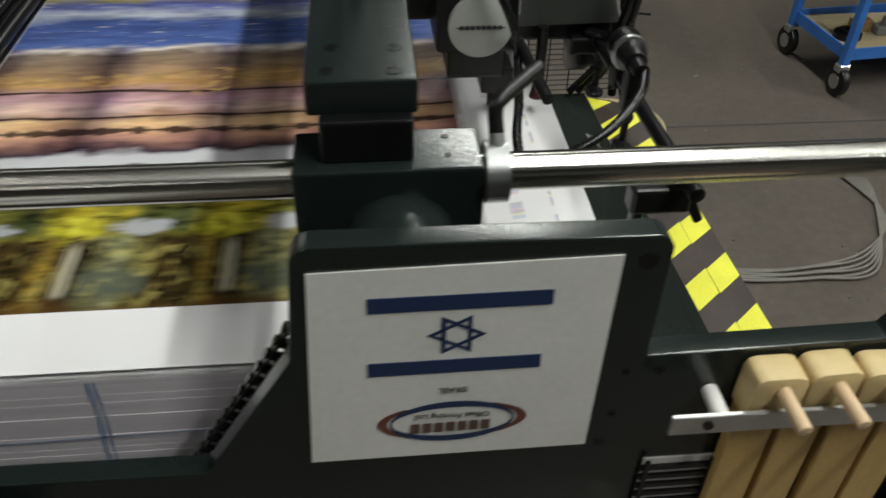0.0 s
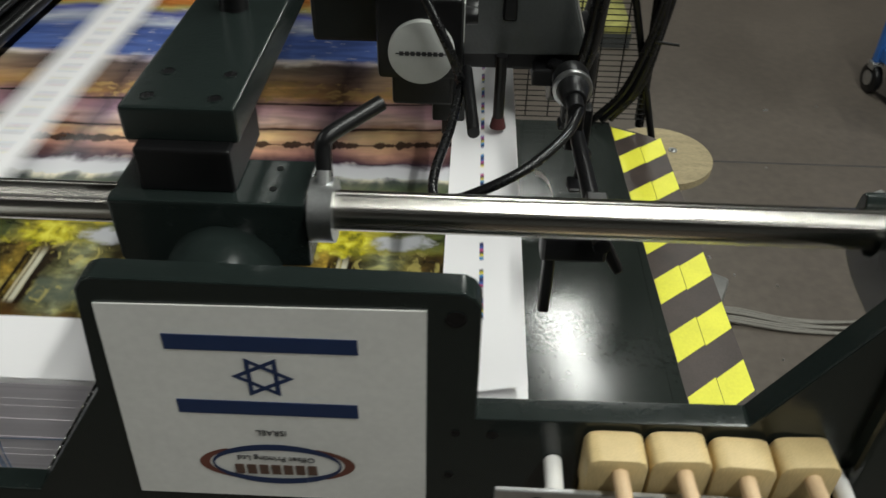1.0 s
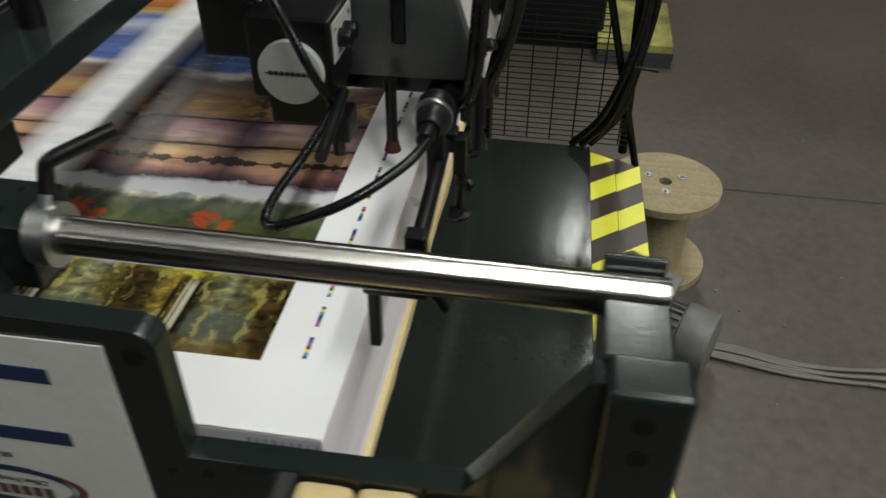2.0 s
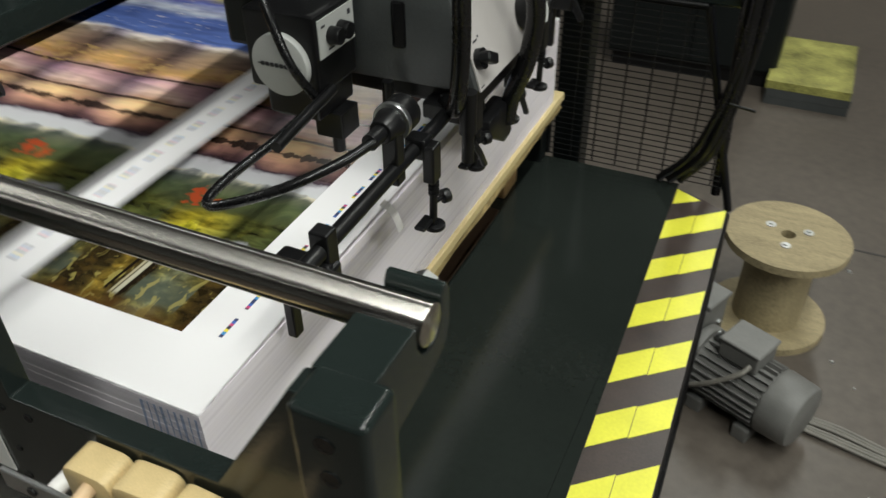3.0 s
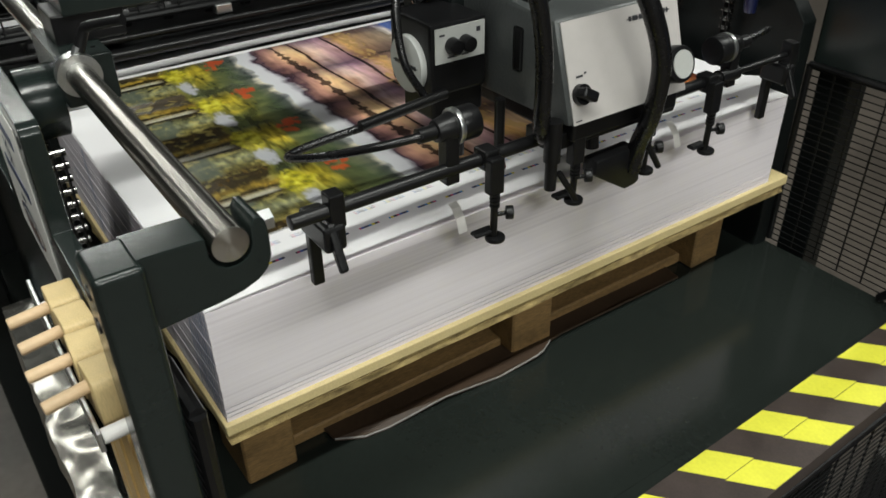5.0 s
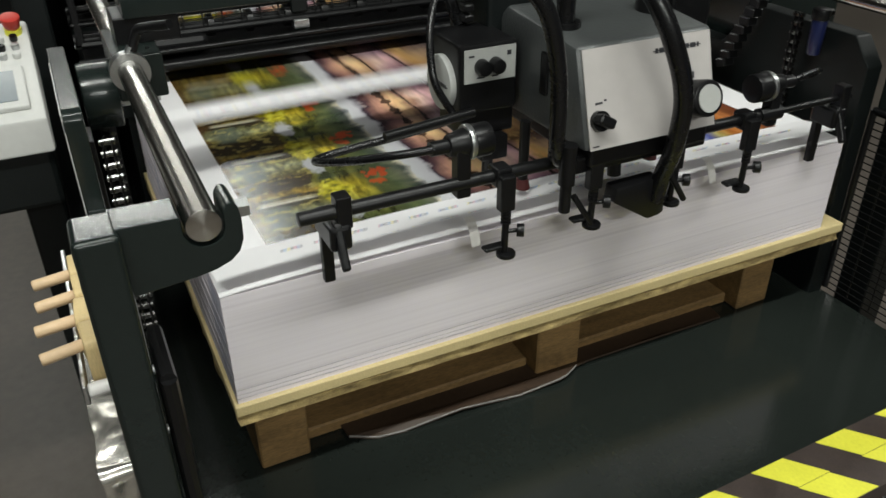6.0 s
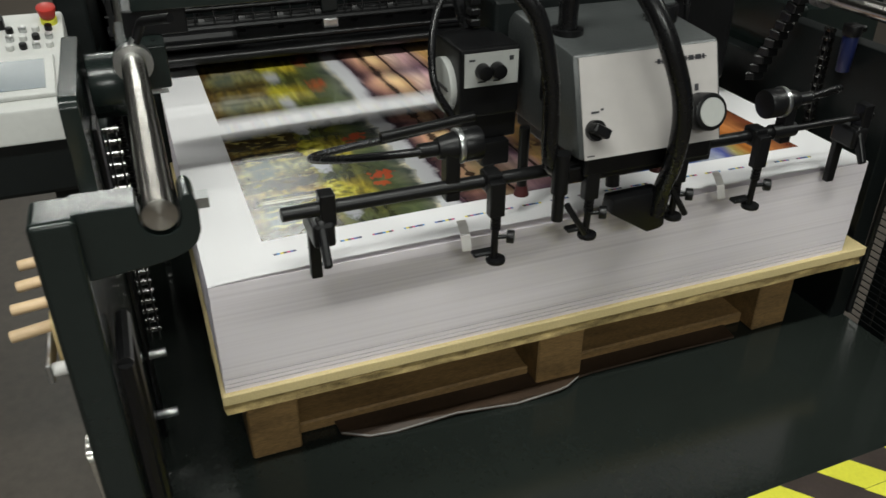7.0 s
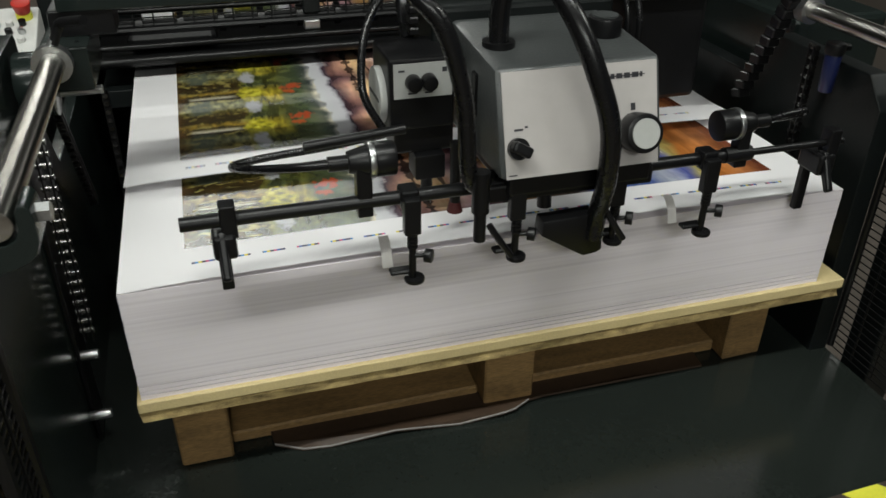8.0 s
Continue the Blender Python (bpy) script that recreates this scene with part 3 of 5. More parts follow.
# pencil marks on the near side of the pile
MARKS = [(-0.243, -0.236, 0.54, TOP - 0.002, 0.0026), (-0.236, -0.230, 0.54, TOP - 0.002, 0.0012), (-0.36, -0.12, 0.618, 0.624, 0.0)]
for k in range(9):
    MARKS.append((0.196 + 0.008 * k, 0.205 + 0.008 * k, 0.540, TOP - 0.004, (0.0018, 0.0009, 0.0014)[k % 3]))
for k in range(11):
    MARKS.append((0.262 - 0.004 * (k % 2), 0.205 + 0.006 * (k % 3), 0.545 + 0.014 * k, 0.572 + 0.014 * k if k < 9 else TOP - 0.004, 0.0010))
for x0, x1, z0, z1, w0 in MARKS:
    bm = bmesh.new()
    prev = None
    for i in range(9):
        a = i / 8
        x = x0 + (x1 - x0) * a + 0.0010 * math.sin(9 * a + 40 * x0 + 90 * z0)
        zz = z0 + (z1 - z0) * a
        w = w0 * (1.0 if i % 3 else 0.55)
        ends = ((x - w, zz), (x + w, zz)) if w0 else ((x, zz - 0.001), (x, zz + 0.001))
        now = [bm.verts.new((px, NEAR - 0.0014, pz)) for px, pz in ends]
        if prev:
            bm.faces.new((prev[0], prev[1], now[1], now[0]))
        prev = now
    part("ink_mark", bm, BLUE_INK, pile, "blue pencil mark on the paper edges")

# ---- the sheets that run into the press, one every cycle ----
CYCLE, LAST = 0.3577, 7.832
SHEETS = []


def make_sheet():
    """A printed sheet in two rigid pieces: the body and the tail margin, which kicks up as it runs."""
    sh = thing("printed_sheet", 0, 0, 0, "glossy printed sheet with rows of colourful landscape pictures", "printed sheet", "sheets being fed")

    def piece(x0, x1, nx):
        bm = bmesh.new()
        ny = 28
        grid = []
        for i in range(nx + 1):
            row = []
            for j in range(ny + 1):
                x, y = x0 + (x1 - x0) * i / nx, SHEET_W * j / ny
                # the sheets bow up in the middle of the tail, and sag at the corners
                lift = 0.010 * math.exp(-((x + 0.0) / 0.16) ** 2) * (math.sin(math.pi * min(1, max(0, j / ny))) ** 0.7)
                row.append(bm.verts.new((x, y, lift)))
            grid.append(row)
        for i in range(nx):
            for j in range(ny):
                f = bm.faces.new((grid[i][j], grid[i + 1][j], grid[i + 1][j + 1], grid[i][j + 1]))
                f.smooth = True
        return bm

    part("sheet_body", piece(-SHEET_L, -0.085, 14), PRINT, sh)
    part("tail_margin", piece(-0.085, 0.0, 5), PRINT, sh, "white tail margin with a colour control strip")
    return sh


first = make_sheet()
COUNT = 24
for k in range(COUNT):
    sh = first if k == 0 else copy_thing(first, pose(0, 0, 0))
    sh.matrix_basis = pose(TAIL, NEAR, TOP + 0.0004 + 0.00018 * (COUNT - k))
    SHEETS.append((sh, LAST - CYCLE * (COUNT - 2 - k)))

# ---- near side frame with the sign ----
FY = 0.446
frame_near = thing("feeder_side_frame", 0, 0, 0, "dark green cast side frame of the sheet feeder", "machine frame")
bm = bmesh.new()
outline = [(-0.75, GROUND + 0.1), (0.530, GROUND + 0.1), (0.530, 0.80), (0.521, 0.935), (0.511, 0.941), (0.477, 0.938), (0.408, 0.823), (0.223, 0.819), (0.223, 0.922), (0.219, 0.929), (0.212, 0.933), (-0.016, 0.935), (-0.024, 0.932), (-0.029, 0.925), (-0.038, 0.832), (-0.114, 0.711), (-0.75, 0.719)]
prism(bm, outline, FY, FY + 0.020, 0.002)
smooth(part("side_plate", bm, GREEN, frame_near), 30)
for hx, hz, hr in ((0.235, 0.803, 0.004), (0.209, 0.803, 0.003), (0.207, 0.912, 0.0065), (0.506, 0.922, 0.006), (0.507, 0.895, 0.006), (0.20, 0.72, 0.004), (0.205, 0.755, 0.003)):
    bm = bmesh.new()
    face = 0.4335 if hx > 0.48 else FY
    ring(bm, (hx, face - 0.0008, hz), (hx, face + 0.004, hz), hr, hr * 0.72, 18)
    part("bore_rim", bm, BLACK_STEEL, frame_near)
    bm = bmesh.new()
    cyl(bm, (hx, face - 0.0004, hz), (hx, face + 0.004, hz), hr * 0.72, seg=18)
    part("bore", bm, BLACK, frame_near)
# bracket that holds the round bar's outer end
bm = bmesh.new()
box(bm, 0.484, 0.532, 0.4335, 0.468, 0.39, 0.944, 0.0055, 4)
smooth(part("end_post", bm, GREEN, frame_near), 30)
bm = bmesh.new()
made = bmesh.new()
yz = [(0.462, 0.9435), (0.5115, 0.9425), (0.5125, 0.926), (0.517, 0.918), (0.524, 0.914), (0.533, 0.914), (0.540, 0.918), (0.5435, 0.926), (0.5440, 0.940), (0.5475, 0.946), (0.5525, 0.946), (0.5560, 0.941), (0.5575, 0.930), (0.5570, 0.912), (0.5530, 0.902), (0.5450, 0.895), (0.532, 0.890), (0.515, 0.887), (0.462, 0.882)]
f = made.faces.new([made.verts.new((0.0, y, zz)) for y, zz in yz])
ext = bmesh.ops.extrude_face_region(made, geom=[f])
for v in ext["geom"]:
    if isinstance(v, bmesh.types.BMVert):
        v.co.x = 0.039
bmesh.ops.recalc_face_normals(made, faces=made.faces)
bmesh.ops.bevel(made, geom=list(made.edges), offset=0.002, segments=2, affect="EDGES", profile=0.5)
merge(bm, made, pose(0.482, 0, 0))
smooth(part("bar_bracket", bm, GREEN, frame_near), 30)
bm = bmesh.new()
cyl(bm, (0.501, 0.556, 0.930), (0.501, 0.567, 0.930), 0.0085, seg=6)
part("clamp_nut", bm, ZINC, frame_near, "bright hexagon clamp nut")
# slotted vent low in the plate
bm = bmesh.new()
box(bm, 0.242, 0.302, FY - 0.0015, FY + 0.004, 0.58, 0.694)
vent = part("vent_plate", bm, WHITE, frame_near, "pale plate behind a black grille")
for k in range(9):
    bm = bmesh.new()
    box(bm, 0.240, 0.304, FY - 0.005, FY - 0.002, 0.584 + 0.0122 * k, 0.5892 + 0.0122 * k)
    part("grille_bar", bm, BLACK, vent)
for k in range(2):
    bm = bmesh.new()
    box(bm, 0.242 + 0.056 * k, 0.246 + 0.056 * k, FY - 0.007, FY - 0.005, 0.58, 0.696)
    part("grille_bar", bm, BLACK, vent)

# sign on the frame
sign = thing("sign", 0.0, FY, 0, "white sign with navy flag stripes, star and oval logo", "sign")
bm = bmesh.new()
prism(bm, [(-0.019, 0.915), (0.189, 0.919), (0.188, 0.720), (-0.031, 0.719)], -0.0016, -0.0004)
part("sign_sheet", bm, SIGN, sign)


for zc in (0.885, 0.8225):
    bm = bmesh.new()
    prism(bm, [(0.019 - (0.885 - zc) * 0.03, zc - 0.0072), (0.145 - (0.885 - zc) * 0.05, zc - 0.0062), (0.145 - (0.885 - zc) * 0.05, zc + 0.0070), (0.019 - (0.885 - zc) * 0.03, zc + 0.0062)], -0.0023, -0.0016)
    part("flag_stripe", bm, NAVY, sign, "navy blue flag stripe")
for up in (1, -1):
    bm = bmesh.new()
    c, r, w = Vector((0.080, 0.854)), 0.0212, 0.0150
    pts_o = [(c.x + up * r * math.cos(i * math.tau / 3), c.y + r * math.sin(i * math.tau / 3)) for i in range(3)]
    pts_i = [(c.x + up * w * math.cos(i * math.tau / 3), c.y + w * math.sin(i * math.tau / 3)) for i in range(3)]
    vo = [bm.verts.new((x, -0.0022 - 0.0002 * up, zz)) for x, zz in pts_o]
    vi = [bm.verts.new((x, -0.0022 - 0.0002 * up, zz)) for x, zz in pts_i]
    for i in range(3):
        bm.faces.new((vo[i], vo[(i + 1) % 3], vi[(i + 1) % 3], vi[i]))
    part("star_triangle", bm, NAVY, sign, "navy blue star outline")


def oval(a, b, ai, bi, material, y, half=None, cx=0.079, cz=0.7605):
    bm = bmesh.new()
    seg = 56
    rng = range(seg) if half is None else [i for i in range(seg) if half(i * math.tau / seg)]
    for i in rng:
        t0, t1 = i * math.tau / seg, (i + 1) * math.tau / seg
        q = [(a * math.cos(t0), b * math.sin(t0)), (a * math.cos(t1), b * math.sin(t1)), (ai * math.cos(t1), bi * math.sin(t1)), (ai * math.cos(t0), bi * math.sin(t0))]
        bm.faces.new([bm.verts.new((cx + x, y, cz + zz + 0.02 * x)) for x, zz in q])
    bmesh.ops.remove_doubles(bm, verts=bm.verts, dist=1e-6)
    return part("logo_oval", bm, material, sign)


oval(0.0575, 0.0215, 0.0500, 0.0195, MAROON, -0.0020, lambda t: math.cos(t) > 0.62)
oval(0.0575, 0.0215, 0.0500, 0.0195, MAROON, -0.0020, lambda t: math.cos(t) < -0.62)
oval(0.0478, 0.0232, 0.0462, 0.0165, NAVY, -0.0024)
TURNED = pose(0, 0, 0, 90, 180, 0)
# the firm's name as plain blocks
for k in range(7):
    bm = bmesh.new()
    x = 0.0475 + 0.0090 * k
    box(bm, x, x + 0.0066, -0.0028, -0.0024, 0.7492 + 0.02 * (x - 0.079), 0.7600 + 0.02 * (x - 0.079))
    part("name_block", bm, UMBER, sign)
for words, size, zc, bold in (("Offset Printing Ltd", 0.0080, 0.7675, 0.0), ("ISRAEL", 0.0078, 0.797, 0.0)):
    text_part(words, size, pose(0.079, -0.0026, zc) @ TURNED, LETTER, sign, bold=bold, squash=0.95)

# ---- wedge rack below the frame's window ----
rack = thing("wedge_rack", 0, 0, 0, "flat steel strip on white spacers holding wooden wedges", "rack")
bm = bmesh.new()
box(bm, 0.237, 0.487, 0.411, 0.415, 0.768, 0.788, 0.0008, 1)
part("strip", bm, ZINC, rack)
for sx in (0.279, 0.479):
    bm = bmesh.new()
    cyl(bm, (sx, 0.415, 0.777), (sx, FY, 0.778), 0.0065, seg=18, bevel=0.001)
    part("spacer", bm, WHITE, rack, "white plastic spacer")
    bm = bmesh.new()
    cyl(bm, (sx - 0.013, 0.4095, 0.778), (sx - 0.013, 0.4115, 0.778), 0.004, seg=14)
    part("screw", bm, BLACK_STEEL, rack)


def make_wedge():
    w = thing("wooden_wedge", 0, 0, 0, "beech pile wedge with a round dowel handle", "wooden wedge", "wedges in the rack")
    bm = bmesh.new()
    made = bmesh.new()
    o = [(-0.0205, -0.046), (0.0205, -0.046), (0.0205, -0.008), (0.018, -0.002), (0.012, 0.0), (-0.012, 0.0), (-0.018, -0.002), (-0.0205, -0.008)]
    prism(made, o, -0.012, 0.014, 0.002)
    merge(bm, made)
    smooth(part("head", bm, BEECH, w), 35)
    bm = bmesh.new()
    made = bmesh.new()
    bmesh.ops.create_cube(made, size=1)
    for v in made.verts:
        low_end = v.co.z < 0
        v.co = Vector((v.co.x * 0.036, 0.002 + (v.co.y + 0.5) * (0.005 if low_end else 0.012), -0.40 if low_end else -0.046))
    bmesh.ops.bevel(made, geom=list(made.edges), offset=0.0012, segments=1, affect="EDGES")
    merge(bm, made)
    part("blade", bm, WEDGE, w, "long tapering wooden blade")
    bm = bmesh.new()
    cyl(bm, (0.002, -0.010, -0.013), (0.004, -0.047, -0.016), 0.0056, seg=16, bevel=0.0015)
    smooth(part("handle", bm, DOWEL, w), 40)
    return w


wd = make_wedge()
wd.matrix_basis = pose(0.318, 0.430, 0.816)
for k in range(1, 4):
    copy_thing(wd, pose(0.318 + 0.0423 * k, 0.430 + (0.001, -0.001, 0.001)[k - 1], 0.816 + (0.001, 0.0, 0.001)[k - 1], 0, 0, (2, -2, 3)[k - 1]))

# ---- round bar, its clamp block and the cross beam ----
BY, BZ = 0.528, 0.932
bar = thing("guide_bar", 0, BY, BZ, "polished round steel bar along the feeder's side", "steel bar")
bm = bmesh.new()
cyl(bm, (-0.62, 0, 0), (0.522, 0, 0), 0.0140, seg=40, bevel=0.001)
smooth(part("shaft", bm, STEEL, bar), 40)
bm = bmesh.new()
ring(bm, (0.106, 0, 0), (0.122, 0, 0), 0.0225, 0.0142, 36)
smooth(part("collar", bm, ZINC, bar, "bright clamp collar"), 40)

beam = thing("cross_beam", 0, 0, 0, "dark green cross beam carrying the suction head over the pile", "machine beam")
bm = bmesh.new()
box(bm, -0.029, 0.105, 0.512, 0.568, 0.893, 0.946, 0.003)
smooth(part("clamp_block", bm, GREEN, beam), 30)
bm = bmesh.new()
box(bm, -0.008, 0.056, 0.524, 0.600, 0.9455, 0.978, 0.002)
part("riser", bm, BLACK, beam)
bm = bmesh.new()
box(bm, -0.017, 0.060, 0.536, 1.66, 0.976, 1.002, 0.003)
smooth(part("girder", bm, GREEN, beam), 30)
for gx, gy in ((-0.001, 0.552), (0.044, 0.550), (0.002, 0.587), (0.046, 0.585)):
    bm = bmesh.new()
    ring(bm, (gx, gy, 1.0015), (gx, gy, 1.0026), 0.0056, 0.0046, 24)
    rim = smooth(part("bore_rim", bm, GREEN, beam), 40)
    # not sunk: a blackish disc gives the shade inside the bolt hole
    bm = bmesh.new()
    cyl(bm, (gx, gy, 1.0015), (gx, gy, 1.0022), 0.0046, seg=20)
    part("bolt_hole_shade", bm, RUBBER, rim)
for gx, gy in ((0.080, 0.530), (0.080, 0.555)):
    bm = bmesh.new()
    cyl(bm, (gx, gy, 0.9455), (gx, gy, 0.9467), 0.0024, seg=12)
    part("screw", bm, BLACK_STEEL, beam)
bm = bmesh.new()
cyl(bm, (0.020, 0.70, 1.002), (0.020, 0.70, 1.10), 0.0115, seg=20)
smooth(part("pillar", bm, BLACK_STEEL, beam), 40)
bm = bmesh.new()
cyl(bm, (0.045, 0.472, 0.886), (0.045, 0.513, 0.886), 0.041, seg=40, bevel=0.002)
smooth(part("hub", bm, GREEN, beam), 40)
bm = bmesh.new()
cyl(bm, (0.115, BY, 0.950), (0.115, BY + 0.006, 0.960), 0.005, seg=14)
lever = part("lever_boss", bm, ZINC, beam)
bm = bmesh.new()
hose(bm, [(0.115, BY + 0.006, 0.955), (0.114, BY + 0.014, 0.972), (0.117, 0.546, 0.979), (0.132, 0.560, 0.984), (0.150, 0.576, 0.989)], 0.0056, 5, 12)
smooth(part("clamp_lever", bm, BLACK, lever, "black clamp lever"), 50)

# ---- suction head over the tail of the pile ----
head = thing("suction_head", 0, 0, 0, "feeder suction head with dark grey cover and ivory front panel", "suction head")
bm = bmesh.new()
made = bmesh.new()
# cover: a slanted front, rounded edges
pts = [(0.352, 0.826), (0.314, 0.947), (0.150, 0.960), (0.120, 0.930), (0.120, 0.836), (0.150, 0.822)]
prism(made, pts, 1.006, 1.214, 0.007)
merge(bm, made)
smooth(part("cover", bm, COVER, head), 35)
FRONT = Vector((0.352 - 0.314, 0, 0.826 - 0.947)).normalized()      # down along the panel
OUT = Vector((-FRONT.z, 0, FRONT.x))
if OUT.x < 0:
    OUT = -OUT


def on_panel(y, s, d=0.0):
    """A place on the slanted front: y, metres down from its top edge, metres out."""
    return Vector((0.314, y, 0.947)) + FRONT * s + OUT * d


bm = bmesh.new()
quad = [(1.013, 0.004), (1.207, 0.004), (1.207, 0.125), (1.013, 0.125)]
lo = [bm.verts.new(on_panel(y, s, 0.0004)) for y, s in quad]
hi = [bm.verts.new(on_panel(y, s, 0.0022)) for y, s in quad]
bm.faces.new(hi)
for i in range(4):
    bm.faces.new((lo[i], lo[(i + 1) % 4], hi[(i + 1) % 4], hi[i]))
bmesh.ops.recalc_face_normals(bm, faces=bm.faces)
panel = part("front_panel", bm, PANEL, head, "ivory front panel")
PM = Matrix(((0, -FRONT.x, OUT.x, 0), (1, -FRONT.y, OUT.y, 0), (0, -FRONT.z, OUT.z, 0), (0, 0, 0, 1)))


def panel_bar(y0, y1, s0, s1, material=LETTER, name="marking"):
    bm = bmesh.new()
    bm.faces.new([bm.verts.new(on_panel(y, s, 0.0027)) for y, s in ((y0, s1), (y1, s1), (y1, s0), (y0, s0))])
    return part(name, bm, material, panel)


# maker's mark drawn as plain bars, and small symbols
for y0, y1 in ((1.1195, 1.124), (1.1255, 1.135), (1.137, 1.145), (1.147, 1.152), (1.154, 1.162), (1.164, 1.172), (1.174, 1.183), (1.1845, 1.188)):
    panel_bar(y0, y1, 0.0165, 0.0225)
panel_bar(1.116, 1.191, 0.019, 0.0203)
panel_bar(1.025, 1.036, 0.068, 0.0705)
panel_bar(1.038, 1.042, 0.0655, 0.068)
panel_bar(1.172, 1.178, 0.052, 0.0605)
panel_bar(1.167, 1.183, 0.064, 0.0655)
panel_bar(1.016, 1.026, 0.120, 0.1215)
c = on_panel(1.028, 0.090)
bm = bmesh.new()
cyl(bm, c + OUT * 0.0022, c + OUT * 0.010, 0.0125, seg=24)
dial = smooth(part("dial_base", bm, BLACK, head, "black pointer knob"), 40)
bm = bmesh.new()
box(bm, -0.0065, 0.0065, -0.012, 0.012, 0, 0.016, 0.003)
bmesh.ops.transform(bm, matrix=Matrix.Translation(c + OUT * 0.008) @ PM @ pose(0, 0, 0, 0, 0, 60), verts=bm.verts)
part("pointer", bm, BLACK, dial)
c = on_panel(1.176, 0.086)
bm = bmesh.new()
cyl(bm, c + OUT * 0.002, c + OUT * 0.030, 0.0235, seg=36, bevel=0.003)
knob = smooth(part("hand_knob", bm, BLACK, head, "large black hand knob with a pale cap"), 40)
bm = bmesh.new()
cyl(bm, c + OUT * 0.030, c + OUT * 0.0315, 0.0175, seg=36)
smooth(part("cap", bm, DISC, knob), 40)
bm = bmesh.new()
cyl(bm, (0.235, 1.178, 0.950), (0.235, 1.178, 0.975), 0.0215, seg=32, bevel=0.003)
smooth(part("top_knob", bm, BLACK, head, "black knob on top of the cover"), 40)
bm = bmesh.new()
cyl(bm, (0.235, 1.178, 0.975), (0.235, 1.178, 0.977), 0.016, seg=32)
part("top_cap", bm, COVER, head)
bm = bmesh.new()
ring(bm, (0.245, 1.036, 0.949), (0.245, 1.036, 0.958), 0.020, 0.013, 28)
smooth(part("hose_port", bm, BLACK, head), 40)
bm = bmesh.new()
box(bm, 0.245, 0.262, 1.0035, 1.007, 0.87, 0.925, 0.003)
part("side_slot", bm, BLACK, head)
# dark underbody and gear casing behind
bm = bmesh.new()
box(bm, 0.150, 0.345, 1.02, 1.205, 0.800, 0.828, 0.004)
part("underbody", bm, BLACK, head)
bm = bmesh.new()
box(bm, 0.02, 0.140, 0.985, 1.24, 0.845, 0.972, 0.006)
part("gear_case", bm, DARK, head)
bm = bmesh.new()
box(bm, 0.03, 0.10, 1.285, 1.415, 0.80, 1.06, 0.008)
drive = part("drive_case", bm, BLACK, head)
bm = bmesh.new()
box(bm, 0.022, 0.112, 1.275, 1.405, 0.955, 0.972, 0.004)
part("flange", bm, BLACK, drive)
bm = bmesh.new()
box(bm, 0.085, 0.118, 1.325, 1.385, 0.985, 1.03, 0.004)
part("plug", bm, BLACK, drive)
# control box with two rotary knobs and a round badge
bm = bmesh.new()
box(bm, 0.105, 0.200, 0.912, 0.998, 0.836, 0.930, 0.006)
cbox = smooth(part("control_box", bm, BLACK, head, "black control box with two knobs"), 30)
bm = bmesh.new()
box(bm, 0.2002, 0.2015, 0.918, 0.993, 0.880, 0.924)
part("scale_plate", bm, DISC, cbox, "grey scale plate")
for ky in (0.942, 0.962):
    bm = bmesh.new()
    cyl(bm, (0.2015, ky, 0.901), (0.216, ky, 0.901), 0.0105, 0.0095, seg=20, bevel=0.001)
    smooth(part("rotary_knob", bm, BLACK, cbox), 40)
for y0, y1, z0, z1 in ((0.924, 0.932, 0.914, 0.9165), (0.980, 0.986, 0.911, 0.917), (0.936, 0.948, 0.885, 0.887), (0.958, 0.968, 0.885, 0.887)):
    bm = bmesh.new()
    box(bm, 0.2015, 0.2019, y0, y1, z0, z1)
    part("marking", bm, LETTER, cbox)
bm = bmesh.new()
cyl(bm, (0.155, 0.903, 0.872), (0.155, 0.913, 0.872), 0.0365, seg=48, bevel=0.0015)
badge = smooth(part("round_badge", bm, DISC, head, "pale grey round badge with a dark maker's bar"), 40)
for k in range(8):
    bm = bmesh.new()
    x0 = 0.131 + k * 0.0062
    box(bm, x0, x0 + 0.0046, 0.9024, 0.9032, 0.8695, 0.8745)
    part("marking", bm, LETTER, badge)
bm = bmesh.new()
box(bm, 0.127, 0.183, 0.9024, 0.9031, 0.8713, 0.8725)
part("marking", bm, LETTER, badge)
bm = bmesh.new()
box(bm, 0.12, 0.19, 0.92, 1.00, 0.800, 0.838, 0.004)
part("box_foot", bm, BLACK, head)
bm = bmesh.new()
box(bm, 0.165, 0.204, 0.944, 0.985, 0.766, 0.801, 0.003)
cyl(bm, (0.184, 0.964, 0.740), (0.184, 0.964, 0.768), 0.008, seg=16)
smooth(part("valve_block", bm, BLACK, head), 30)
# forwarding suckers under the head
for sx, sy, low in ((0.246, 0.985, 0.738), (0.246, 1.200, 0.738)):
    bm = bmesh.new()
    cyl(bm, (sx, sy, low + 0.012), (sx, sy, 0.835), 0.007, seg=14)
    s = smooth(part("sucker_tube", bm, BLACK_STEEL, head), 40)
    bm = bmesh.new()
    cyl(bm, (sx, sy, low), (sx, sy, low + 0.014), 0.0105, 0.0075, seg=20)
    smooth(part("suction_cup", bm, RED_RUBBER, s, "dark red rubber suction cup"), 40)
